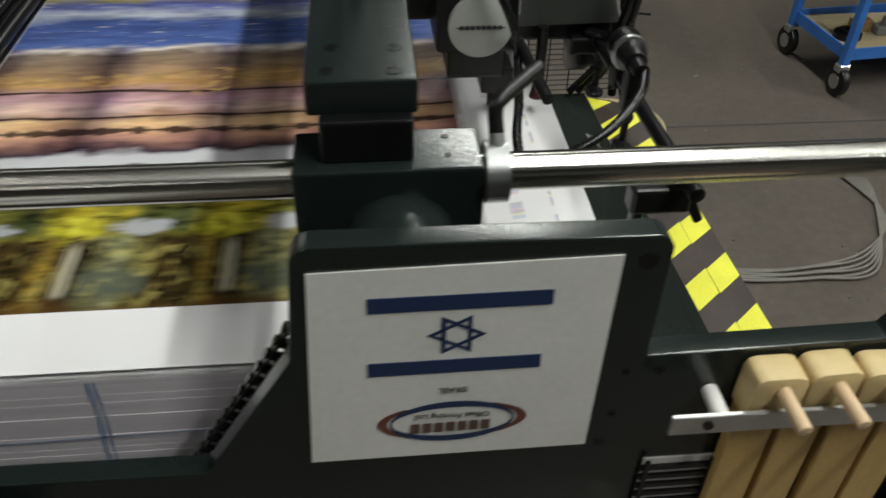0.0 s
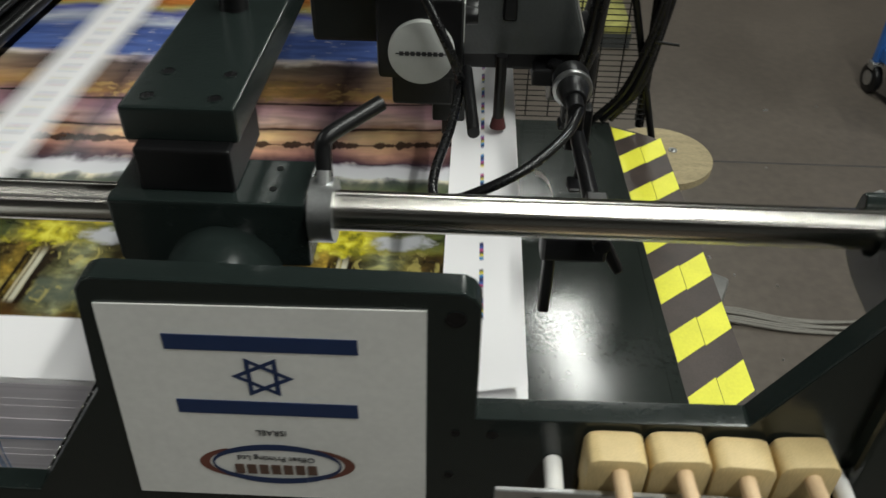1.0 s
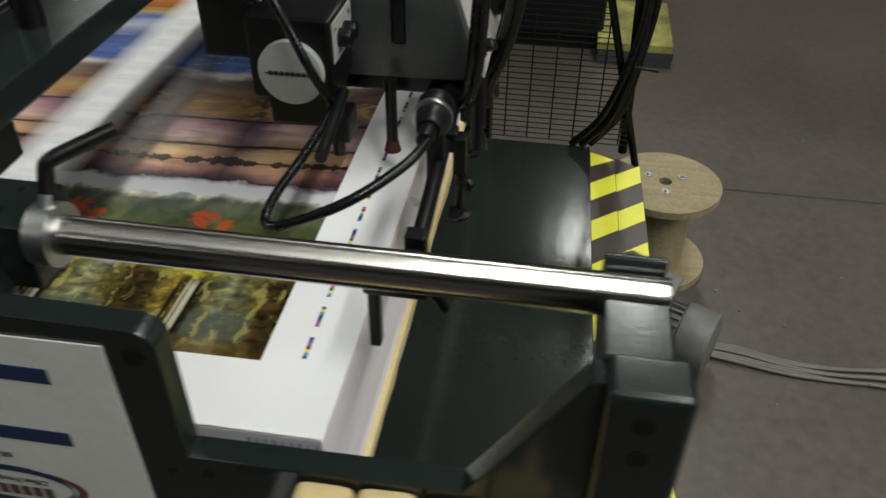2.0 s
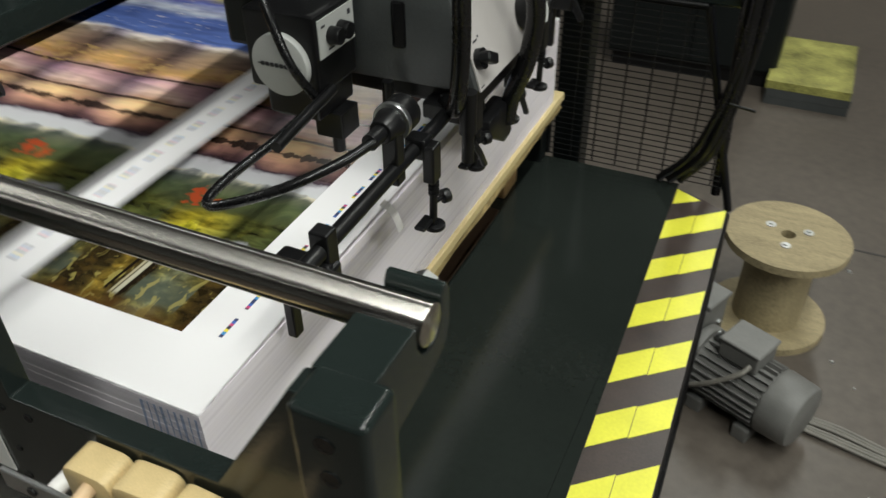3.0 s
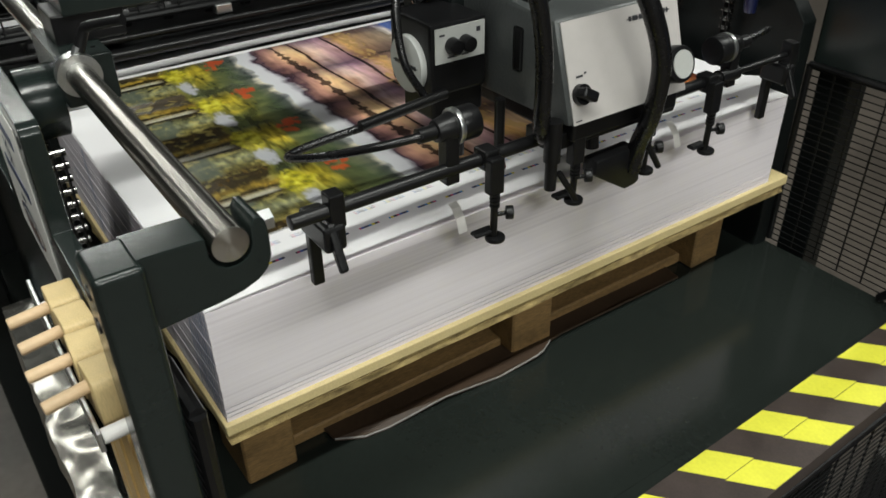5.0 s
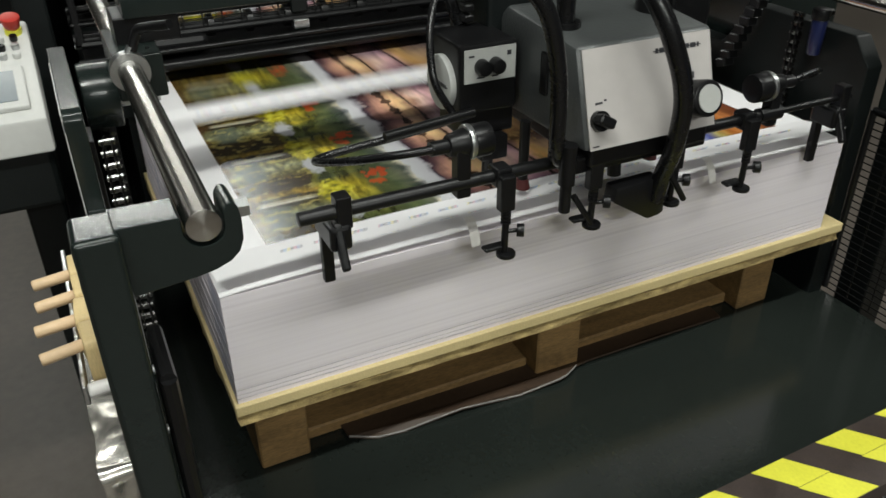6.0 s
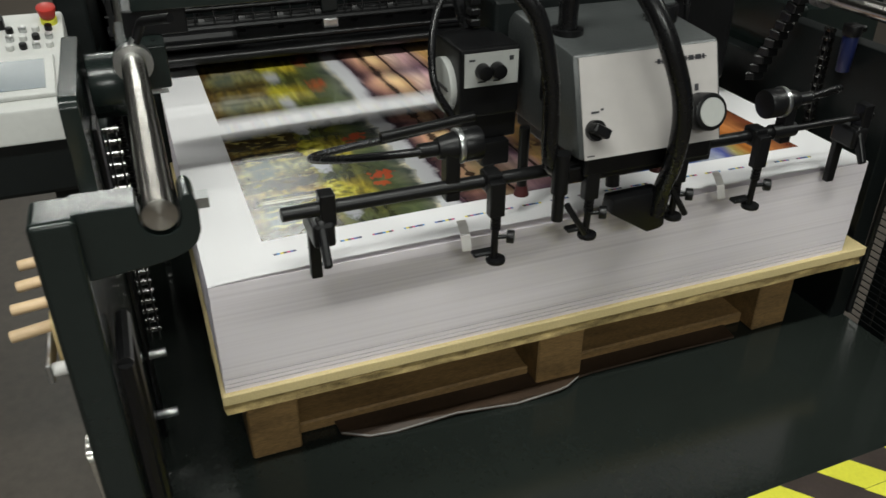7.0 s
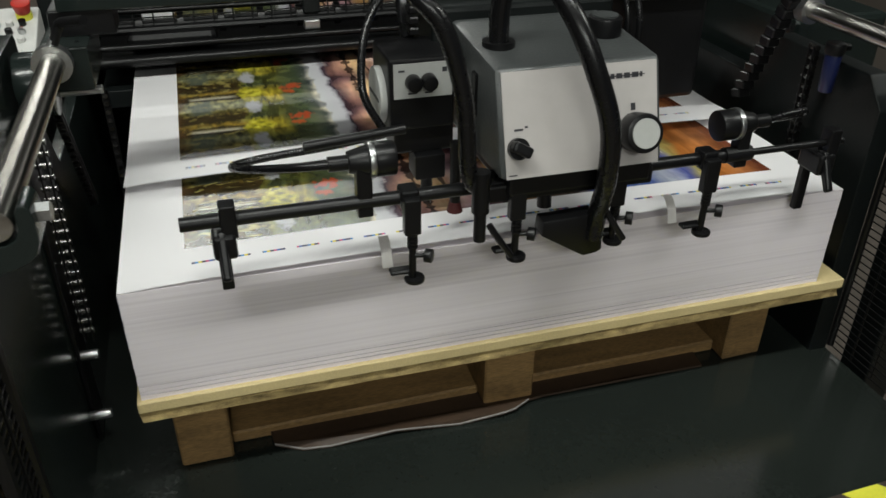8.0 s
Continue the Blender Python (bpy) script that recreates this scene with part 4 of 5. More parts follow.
# black feet and levers
bm = bmesh.new()
made = bmesh.new()
prism(made, [(1.068, 0.760), (1.140, 0.762), (1.148, 0.745), (1.152, 0.708), (1.144, 0.704), (1.126, 0.702), (1.066, 0.740)], -0.344, -0.318, 0.003)
merge(bm, made, pose(0, 0, 0, 0, 0, 90))
smooth(part("presser_foot", bm, BLACK, head), 40)
bm = bmesh.new()
cyl(bm, (0.325, 1.075, 0.772), (0.318, 1.075, 0.830), 0.009, seg=14)
part("foot_rod", bm, BLACK_STEEL, head)
bm = bmesh.new()
cyl(bm, (0.350, 0.983, 0.752), (0.350, 0.983, 0.832), 0.0075, seg=16)
cyl(bm, (0.350, 0.983, 0.790), (0.350, 0.983, 0.842), 0.0105, seg=16)
smooth(part("plunger", bm, BLACK_STEEL, head), 40)
for ly in (1.000, 1.150):
    bm = bmesh.new()
    hose(bm, [(0.352, ly - 0.006, 0.772), (0.356, ly + 0.006, 0.752), (0.356, ly + 0.022, 0.728)], 0.0042, 4, 8)
    part("spring_finger", bm, BLACK_STEEL, head)
# hoses and cables
for pts, r in (([(0.250, 0.900, 1.10), (0.330, 0.905, 1.050), (0.356, 0.935, 1.010), (0.352, 0.960, 0.930), (0.345, 0.968, 0.85), (0.334, 0.980, 0.818), (0.310, 1.010, 0.812)], 0.0102),
               ([(0.245, 1.036, 0.955), (0.246, 1.037, 1.000), (0.258, 1.043, 1.040), (0.300, 1.062, 1.046), (0.345, 1.082, 1.010), (0.372, 1.102, 0.955), (0.378, 1.124, 0.890), (0.366, 1.134, 0.82), (0.346, 1.138, 0.765), (0.340, 1.138, 0.728)], 0.0122),
               ([(0.095, 0.965, 0.985), (0.115, 0.930, 0.990), (0.150, 0.896, 0.955), (0.185, 0.882, 0.890), (0.200, 0.905, 0.838)], 0.0052),
               ([(0.10, 1.240, 1.03), (0.175, 1.248, 0.99), (0.195, 1.250, 0.93), (0.17, 1.243, 0.86), (0.13, 1.236, 0.85)], 0.0042),
               ([(0.09, 1.235, 1.02), (0.16, 1.24, 0.985), (0.18, 1.242, 0.925), (0.155, 1.236, 0.855), (0.12, 1.23, 0.85)], 0.0036),
               ([(0.02, 0.99, 1.09), (0.03, 0.975, 1.02), (0.06, 0.965, 0.96), (0.11, 0.96, 0.925)], 0.009)):
    bm = bmesh.new()
    hose(bm, pts, r, 8, 14)
    smooth(part("hose", bm, RUBBER, head, "black rubber air hose"), 60)
# ribbed cable chain up the head
for k in range(9):
    bm = bmesh.new()
    box(bm, 0.105, 0.125, 0.958, 0.972, 0.935 + 0.014 * k, 0.945 + 0.014 * k, 0.002, 1)
    part("chain_link", bm, BLACK, head)
# hose loop that feeds the near blower
bm = bmesh.new()
hose(bm, [(0.322, 0.818, 0.858), (0.305, 0.775, 0.852), (0.262, 0.732, 0.836), (0.205, 0.714, 0.815), (0.180, 0.724, 0.808), (0.178, 0.765, 0.812), (0.190, 0.83, 0.822), (0.200, 0.905, 0.835)], 0.0052, 9, 12)
smooth(part("hose_loop", bm, RUBBER, head, "black hose bent into a flat loop"), 60)
bm = bmesh.new()
cyl(bm, (0.215, 0.80, 0.836), (0.205, 0.93, 0.842), 0.0065, seg=12)
smooth(part("slide_rod", bm, BLACK_STEEL, head), 40)

# ---- rail with blowers, clamps and separators behind the tail ----
rail = thing("separator_rail", 0, 0, 0, "black round rail carrying sheet separators behind the pile", "machine rail")
RX0, RX1, RZ0, RZ1 = 0.332, 0.306, 0.813, 0.800


def rail_at(y):
    k = (y - 0.649) / (1.53 - 0.649)
    return RX0 + (RX1 - RX0) * k, RZ0 + (RZ1 - RZ0) * k


bm = bmesh.new()
cyl(bm, (RX0, 0.649, RZ0), (*[rail_at(1.36)[0]], 1.36, rail_at(1.36)[1]), 0.0082, seg=20, bevel=0.001)
smooth(part("thick_rod", bm, BLACK_STEEL, rail), 40)
bm = bmesh.new()
cyl(bm, (rail_at(1.36)[0], 1.355, rail_at(1.36)[1]), (rail_at(1.52)[0], 1.52, rail_at(1.52)[1]), 0.0048, seg=16)
smooth(part("thin_rod", bm, BLACK_STEEL, rail), 40)
bm = bmesh.new()
cyl(bm, (rail_at(1.34)[0], 1.33, rail_at(1.34)[1]), (rail_at(1.37)[0], 1.37, rail_at(1.37)[1]), 0.0105, seg=20)
part("rod_sleeve", bm, BLACK_STEEL, rail)
bm = bmesh.new()
box(bm, 0.285, 0.335, 0.995, 1.215, 0.790, 0.812, 0.003)
part("rail_bracket", bm, BLACK, rail)


def make_separator(name, y, foot_z, flap):
    x, zr = rail_at(y)
    sp = thing(name, x, y, zr, "black spring-loaded sheet separator with a small knob", "sheet separator", "separators on the rail")
    bm = bmesh.new()
    box(bm, -0.011, 0.014, -0.011, 0.011, -0.012, 0.013, 0.003)
    part("clamp", bm, BLACK, sp)
    d = foot_z - zr
    bm = bmesh.new()
    box(bm, 0.010, 0.024, -0.010, 0.010, -0.040, 0.006, 0.002)
    part("holder", bm, BLACK_STEEL, sp)
    bm = bmesh.new()
    cyl(bm, (0.017, 0, d + 0.004), (0.019, 0, -0.03), 0.0046, seg=12)
    rod = smooth(part("rod", bm, BLACK_STEEL, sp), 40)
    for k in range(4):
        bm = bmesh.new()
        ring(bm, (0.0185, 0, -0.058 + 0.005 * k), (0.0185, 0, -0.0555 + 0.005 * k), 0.0064, 0.0042, 12)
        part("spring_coil", bm, BLACK_STEEL, rod)
    bm = bmesh.new()
    cyl(bm, (0.019, 0, d + 0.036), (0.024, 0.019, d + 0.036), 0.0028, seg=10)
    cyl(bm, (0.022, 0.014, d + 0.036), (0.027, 0.022, d + 0.036), 0.0085, seg=18, bevel=0.001)
    smooth(part("knob", bm, BLACK, sp), 40)
    bm = bmesh.new()
    cyl(bm, (0.018, 0.002, d), (0.018, 0.002, d + 0.006), 0.0125, seg=20, bevel=0.0015)
    smooth(part("foot", bm, BLACK, sp), 40)
    bm = bmesh.new()
    box(bm, 0.005, 0.019, -0.027, 0.002, d + 0.010, d + 0.016, 0.002, 1)
    part("thumb_lever", bm, BLACK, sp)
    if flap:
        bm = bmesh.new()
        line = [(-0.012, 0.018), (-0.019, 0.036), (-0.028, 0.046), (-0.036, 0.050)]
        vs = []
        for x0, zz in line:
            vs.append([bm.verts.new((x0, -0.030 + w, d + zz - 0.014)) for w in (0.0, 0.013)])
        for i in range(len(vs) - 1):
            bm.faces.new((vs[i][0], vs[i][1], vs[i + 1][1], vs[i + 1][0]))
        bmesh.ops.solidify(bm, geom=list(bm.faces), thickness=0.0006)
        part("flap", bm, WHITE, sp, "white flexible separator tongue")
    return sp


make_separator("sheet_separator", 0.903, 0.704, True)
make_separator("sheet_separator", 1.034, 0.711, False)
make_separator("sheet_separator", 1.168, 0.711, False)
make_separator("sheet_separator", 1.302, 0.700, True)


def make_clamp(y, foot):
    x, zr = rail_at(y)
    cl = thing("tail_clamp", x, y, zr, "black hinged tail clamp hanging from the rail", "clamp", "clamps on the rail")
    bm = bmesh.new()
    box(bm, -0.010, 0.010, -0.009, 0.009, -0.020, 0.020, 0.002)
    part("clip", bm, BLACK, cl)
    d = foot[2] - zr
    dx = foot[0] - x
    bm = bmesh.new()
    box(bm, dx - 0.010, 0.014, -0.020, 0.006, -0.044, -0.014, 0.004)
    part("arm", bm, BLACK, cl)
    bm = bmesh.new()
    box(bm, dx - 0.006, dx + 0.005, -0.017, -0.003, d, -0.02, 0.002)
    part("jaw", bm, BLACK, cl)
    bm = bmesh.new()
    made = bmesh.new()
    prism(made, [(-0.006, -0.012), (0.010, -0.010), (0.034, -0.058), (0.026, -0.064)], -0.014, -0.004, 0.003)
    merge(bm, made)
    part("lever", bm, BLACK, cl)
    return cl


make_clamp(0.700, (0.292, 0.690, 0.700))
make_clamp(1.500, (0.286, 1.495, 0.690))


def make_blower(y, side):
    """A blower nozzle with a silver ring, its axis along the rail; side: -1 faces the near side."""
    x, zr = rail_at(y)
    bl = thing("blower_nozzle", x - 0.008, y, 0.857 if side < 0 else 0.842, "black blower nozzle with a bright silver ring", "blower nozzle", "blowers on the rail")
    zb = zr - (0.857 if side < 0 else 0.842)
    bm = bmesh.new()
    cyl(bm, (0, -side * 0.004, 0), (0, -side * 0.028, 0), 0.0200, seg=28, bevel=0.002)
    smooth(part("cap", bm, BLACK, bl), 40)
    bm = bmesh.new()
    cyl(bm, (0, -side * 0.004, 0), (0, side * 0.003, 0), 0.0212, seg=32, bevel=0.001)
    smooth(part("silver_ring", bm, ZINC, bl, "bright silver ring"), 40)
    bm = bmesh.new()
    cyl(bm, (0, side * 0.003, 0), (0, side * 0.026, 0), 0.0178, 0.0125, seg=24, bevel=0.001)
    cyl(bm, (0, side * 0.024, 0), (0, side * 0.048, 0), 0.0088, seg=18)
    smooth(part("nozzle", bm, BLACK, bl), 40)
    bm = bmesh.new()
    box(bm, -0.004, 0.014, side * 0.010 - 0.009, side * 0.010 + 0.009, zb - 0.018, 0.0, 0.002)
    part("bracket", bm, BLACK, bl)
    return bl


make_blower(0.862, -1)
far_blower = make_blower(1.345, 1)
bm = bmesh.new()
hose(bm, [(0, 0.046, 0), (-0.004, 0.085, 0.004), (-0.012, 0.115, 0.002), (-0.022, 0.118, -0.006), (-0.028, 0.09, -0.012), (-0.034, 0.04, -0.016)], 0.0045, 8, 12)
smooth(part("hose", bm, RUBBER, far_blower), 60)

# ---- guard and feed table in front of the pile ----
table = thing("feed_table", 0, 0, 0, "dark feed table that leads the sheets into the press", "feed table")
bm = bmesh.new()
box(bm, -2.0, -0.485, 0.50, 1.66, 0.655, 0.690, 0.002)
part("board", bm, DARK, table)
bm = bmesh.new()
box(bm, -2.0, -0.49, 0.55, 1.60, GROUND, 0.655)
part("understructure", bm, DARK, table)
guard = thing("feed_guard", 0, 0, 0, "black rods and rollers of the sheet feed section", "machine guard")
for x, z, r, m in ((-0.492, 0.742, 0.010, BLACK_STEEL), (-0.505, 0.766, 0.006, BLACK_STEEL), (-0.56, 0.792, 0.012, BLACK), (-0.60, 0.84, 0.007, BLACK_STEEL), (-0.545, 0.825, 0.0035, BLACK_STEEL), (-0.66, 0.87, 0.009, BLACK), (-0.70, 0.80, 0.02, BLACK_STEEL), (-0.62, 0.765, 0.005, ZINC)):
    bm = bmesh.new()
    cyl(bm, (x, 0.49, z), (x, 1.66, z), r, seg=16)
    smooth(part("cross_rod", bm, m, guard), 40)
for k in range(14):
    y = 0.58 + k * 0.078
    bm = bmesh.new()
    ring(bm, (-0.56, y, 0.792), (-0.56, y + 0.012, 0.792), 0.022, 0.0158, 20)
    smooth(part("guide_wheel", bm, BLACK_STEEL, guard), 40)
    bm = bmesh.new()
    box(bm, -0.70, -0.545, y + 0.03, y + 0.034, 0.822, 0.828)
    part("guide_finger", bm, BLACK_STEEL, guard)
for y in (0.905, 1.30):
    bm = bmesh.new()
    box(bm, -0.60, -0.535, y, y + 0.034, 0.80, 0.838, 0.004)
    part("slider", bm, DARK, guard)
    bm = bmesh.new()
    box(bm, -0.560, -0.530, y + 0.010, y + 0.040, 0.838, 0.848, 0.002)
    part("green_clip", bm, TEAL, guard, "green plastic clip")
    bm = bmesh.new()
    box(bm, -0.545, -0.52, y - 0.002, y + 0.03, 0.772, 0.79, 0.002)
    part("slider_foot", bm, ZINC, guard)
bm = bmesh.new()
box(bm, -0.60, -0.515, 0.56, 0.73, 0.752, 0.788, 0.012)
part("sheet_guide", bm, BLACK, guard)
# black plate standing in for the covers and the shadow below the rods
bm = bmesh.new()
box(bm, -0.75, -0.500, 0.50, 1.66, 0.740, 0.750, 0.002)
part("cover_and_shade_plate", bm, BLACK, guard)
bm = bmesh.new()
box(bm, -0.62, -0.60, 0.46, 1.68, 0.90, 0.99, 0.004)
part("top_bar", bm, DARK, guard)
press = thing("press_housing", 0, 0, 0, "dark green housing of the printing press behind the feeder", "press housing")
bm = bmesh.new()
box(bm, -2.6, -2.0, 0.30, 1.86, GROUND, 1.50, 0.01)
part("body", bm, DARK, press)
bm = bmesh.new()
box(bm, -2.0, -0.98, 0.34, 1.82, 1.00, 1.08, 0.01)
part("hood", bm, DARK, press)
for y0, y1 in ((0.40, 0.46), (1.72, 1.78)):
    bm = bmesh.new()
    box(bm, -2.0, -0.62, y0, y1, GROUND, 1.02, 0.006)
    part("side_wall", bm, DARK, press)

# ---- far side frame, bar and hoist chains ----
frame_far = thing("far_side_frame", 0, 0, 0, "dark green far side frame of the sheet feeder", "machine frame")
bm = bmesh.new()
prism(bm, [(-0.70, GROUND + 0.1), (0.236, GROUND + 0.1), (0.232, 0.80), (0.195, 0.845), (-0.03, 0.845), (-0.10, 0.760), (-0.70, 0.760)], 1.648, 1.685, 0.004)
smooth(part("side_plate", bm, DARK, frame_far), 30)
bm = bmesh.new()
box(bm, 0.235, 0.60, 1.692, 1.76, 0.722, 0.900, 0.006)
part("head_box", bm, GREEN, frame_far)
bm = bmesh.new()
box(bm, 0.236, 0.298, 1.722, 1.784, GROUND, 0.722, 0.004)
part("rear_post", bm, DARK, frame_far)
bm = bmesh.new()
box(bm, -0.58, -0.05, 1.70, 1.90, 0.60, 0.86, 0.01)
part("gear_housing", bm, GREEN, frame_far)
bm = bmesh.new()
box(bm, 0.235, 0.59, 1.688, 1.693, 0.898, 0.912, 0.002)
part("bright_edge", bm, ZINC, frame_far)
bar2 = thing("guide_bar", 0, 1.640, 0.905, "polished round steel bar along the feeder's far side", "steel bar")
bm = bmesh.new()
cyl(bm, (0.0, 0, 0), (0.40, 0, 0), 0.0140, seg=36, bevel=0.001)
smooth(part("shaft", bm, STEEL, bar2), 40)
bm = bmesh.new()
ring(bm, (0.035, 0, 0), (0.055, 0, 0), 0.022, 0.0142, 32)
smooth(part("collar", bm, ZINC, bar2), 40)
filt = thing("air_filter_cup", 0.135, 1.628, 0.80, "small blue translucent air filter cup", "filter cup")
bm = bmesh.new()
cyl(bm, (0, 0, 0), (0, 0, 0.06), 0.011, 0.013, seg=20, bevel=0.002)
smooth(part("cup", bm, BLUE_CUP, filt), 40)
bm = bmesh.new()
cyl(bm, (0, 0, 0.06), (0, 0, 0.078), 0.015, seg=20, bevel=0.002)
cyl(bm, (0, 0, 0.069), (0, 0.025, 0.069), 0.006, seg=12)
smooth(part("filter_head", bm, BLACK, filt), 40)


def make_chain(name, x, y, z0, z1, label):
    ch = thing(name, x, y, z0, label, "roller chain", "hoist chains")
    n = int((z1 - z0) / 0.016)
    link = bmesh.new()
    for s in (-0.0055, 0.0055):
        box(link, s - 0.001, s + 0.001, -0.006, 0.006, -0.010, 0.010, 0.0)
    me1 = bpy.data.meshes.new("chain_link")
    link.to_mesh(me1)
    link.free()
    me1.materials.append(BLACK_STEEL)
    roll = bmesh.new()
    cyl(roll, (-0.0095, 0, 0), (0.0095, 0, 0), 0.0046, seg=12)
    me2 = bpy.data.meshes.new("chain_roller")
    roll.to_mesh(me2)
    roll.free()
    me2.materials.append(OILED)
    for k in range(n):
        for nm, me, dz in (("chain_link", me1, 0.0), ("chain_roller", me2, 0.008)):
            o = new(nm, me)
            o.parent = ch
            o.matrix_basis = pose(0, 0, k * 0.016 + dz)
    return ch


make_chain("hoist_chain", 0.100, 0.484, 0.535, 0.86, "oily black roller chain hoisting the near side of the pile").matrix_basis = pose(0.100, 0.486, 0.535, 0, 0, 90)
make_chain("hoist_chain", -0.40, 0.515, 0.37, 0.73, "oily black roller chain hoisting the near side of the pile")
drive_chain = make_chain("drive_chain", 0, 0, 0, 0.24, "oily black roller chain running slantwise inside the side frame")
drive_chain.matrix_basis = pose(-0.160, 0.492, 0.622, 0, 32, 0)
make_chain("hoist_chain", 0.09, 1.628, 0.37, 0.88, "oily black roller chain hoisting the far side of the pile")
lift = thing("pile_lift_carriage", 0, 0, 0, "black steel carriage with bright pins beside the pile", "lift carriage")
bm = bmesh.new()
box(bm, 0.075, 0.125, 0.4665, 0.4725, 0.36, 0.86, 0.001, 1)
part("guide_post", bm, BLACK_STEEL, lift)
for px, pz in ((0.118, 0.512), (0.135, 0.415)):
    bm = bmesh.new()
    cyl(bm, (px, 0.466, pz), (px, 0.496, pz), 0.007, seg=16, bevel=0.001)
    smooth(part("pin", bm, ZINC, lift, "bright steel pin"), 40)
bm = bmesh.new()
cyl(bm, (0.02, 0.51, 0.865), (0.02, 0.565, 0.865), 0.006, seg=14)
part("stud", bm, ZINC, lift)

# ---- far safety fence with cables ----
def make_fence(name, origin, ux, width, height, dz, dx, label, lean=0.0):
    """A wire mesh panel in a dark frame: ux is its direction in plan."""
    fe = thing(name, *origin, label, "safety fence")
    u = Vector((ux[0], ux[1], 0)).normalized()
    w = Vector((lean * -u.y, lean * u.x, 1))
    for k in range(int(height / dz) + 1):
        bm = bmesh.new()
        p = w * (k * dz)
        cyl(bm, p, p + u * width, 0.0014, seg=6)
        part("wire", bm, BLACK_STEEL, fe)
    for k in range(int(width / dx) + 1):
        bm = bmesh.new()
        p = u * (k * dx)
        n = Vector((-u.y, u.x, 0)) * 0.002
        cyl(bm, p + n, p + n + w * height, 0.0018, seg=6)
        part("wire", bm, BLACK_STEEL, fe)
    for a, b in ((Vector(), w * height), (u * width, u * width + w * height), (Vector(), u * width), (w * height, u * width + w * height)):
        bm = bmesh.new()
        cyl(bm, a, b, 0.007, seg=8)
        part("frame_tube", bm, BLACK_STEEL, fe)
    return fe


# the far fence ends in a leaning strut
fence = thing("mesh_fence", 0.235, 1.690, 0.362, "black wire mesh fence with a leaning strut at the platform's end", "safety fence")
FENCE_H = 0.360


def strut_x(z):
    return 0.375 - 0.27 * z


for k in range(29):
    z = 0.0126 * k
    bm = bmesh.new()
    cyl(bm, (0, 0, z), (strut_x(z), 0, z), 0.0013, seg=6)
    part("wire", bm, BLACK_STEEL, fence)
for k in range(1, 8):
    x = 0.049 * k
    bm = bmesh.new()
    cyl(bm, (x, 0.002, 0.0), (x, 0.002, min(FENCE_H, (0.375 - x) / 0.27)), 0.0017, seg=6)
    part("wire", bm, BLACK_STEEL, fence)
for a, b, r in (((0, 0, 0), (0, 0, FENCE_H), 0.006), ((0, 0, FENCE_H), (strut_x(FENCE_H), 0, FENCE_H), 0.006), ((strut_x(-0.05), 0.004, -0.05), (strut_x(FENCE_H), 0.004, FENCE_H), 0.008)):
    bm = bmesh.new()
    cyl(bm, a, b, r, seg=10)
    part("frame_tube", bm, BLACK_STEEL, fence)
make_fence("feed_mesh", (-0.535, 0.50, 0.790), (0, 1.0), 1.14, 0.105, 0.021, 0.038, "black wire mesh guard over the feed rollers", 0.35)
make_fence("mesh_guard", (0.640, 0.86, GROUND + 0.02), (-0.02, 1.0), 0.80, 0.60, 0.0126, 0.049, "black wire mesh guard below the striped platform edge")
make_fence("mesh_guard", (0.452, 0.478, 0.372), (1, 0.0), 0.075, 0.43, 0.0126, 0.037, "black wire mesh guard inside the near side frame")
cables = thing("cable_bundle", 0, 0, 0, "thick black cables and hoses hanging at the fence post", "cables")
for pts, r in (([(0.592, 1.702, 0.34), (0.586, 1.692, 0.52), (0.577, 1.68, 0.72), (0.57, 1.675, 1.15)], 0.010),
               ([(0.50, 1.675, 0.366), (0.556, 1.668, 0.44), (0.586, 1.665, 0.57), (0.594, 1.665, 0.72), (0.592, 1.67, 1.15)], 0.0098),
               ([(0.52, 1.68, 0.366), (0.572, 1.672, 0.45), (0.596, 1.672, 0.58), (0.610, 1.672, 0.74), (0.612, 1.68, 1.15)], 0.0085),
               ([(0.48, 1.67, 0.366), (0.540, 1.664, 0.45), (0.580, 1.66, 0.60), (0.590, 1.66, 0.74), (0.585, 1.67, 1.15)], 0.008)):
    bm = bmesh.new()
    hose(bm, pts, r, 9, 12)
    smooth(part("cable", bm, RUBBER, cables), 60)
bm = bmesh.new()
cyl(bm, (0.585, 1.656, 0.560), (0.632, 1.655, 0.555), 0.003, seg=8)
part("cable_tie", bm, BLACK, cables)
loops = thing("looped_cables", 0, 0, 0, "black cables looping over the far gear housing", "cables")
for k in range(4):
    bm = bmesh.new()
    hose(bm, [(-0.20 + 0.02 * k, 1.60, 1.10), (-0.13 + 0.012 * k, 1.585, 0.96 + 0.012 * k), (-0.04 + 0.012 * k, 1.58, 0.925 + 0.010 * k), (0.05, 1.585, 0.985 + 0.008 * k), (0.10 + 0.01 * k, 1.60, 1.10)], 0.0058, 8, 10)
    smooth(part("cable", bm, RUBBER, loops), 60)
ech = thing("energy_chain", 0.02, 1.615, 0.735, "black plastic energy chain hanging beside the far frame", "energy chain")
for k in range(14):
    a = -0.6 + k * 0.12
    bm = bmesh.new()
    box(bm, -0.012, 0.012, -0.012, 0.012, -0.008, 0.008, 0.002, 1)
    bmesh.ops.transform(bm, matrix=pose(0.07 * math.sin(a) - 0.03, 0.0, 0.018 * k, 0, math.degrees(a) * 0.5, 0), verts=bm.verts)
    part("chain_link", bm, BLACK, ech)

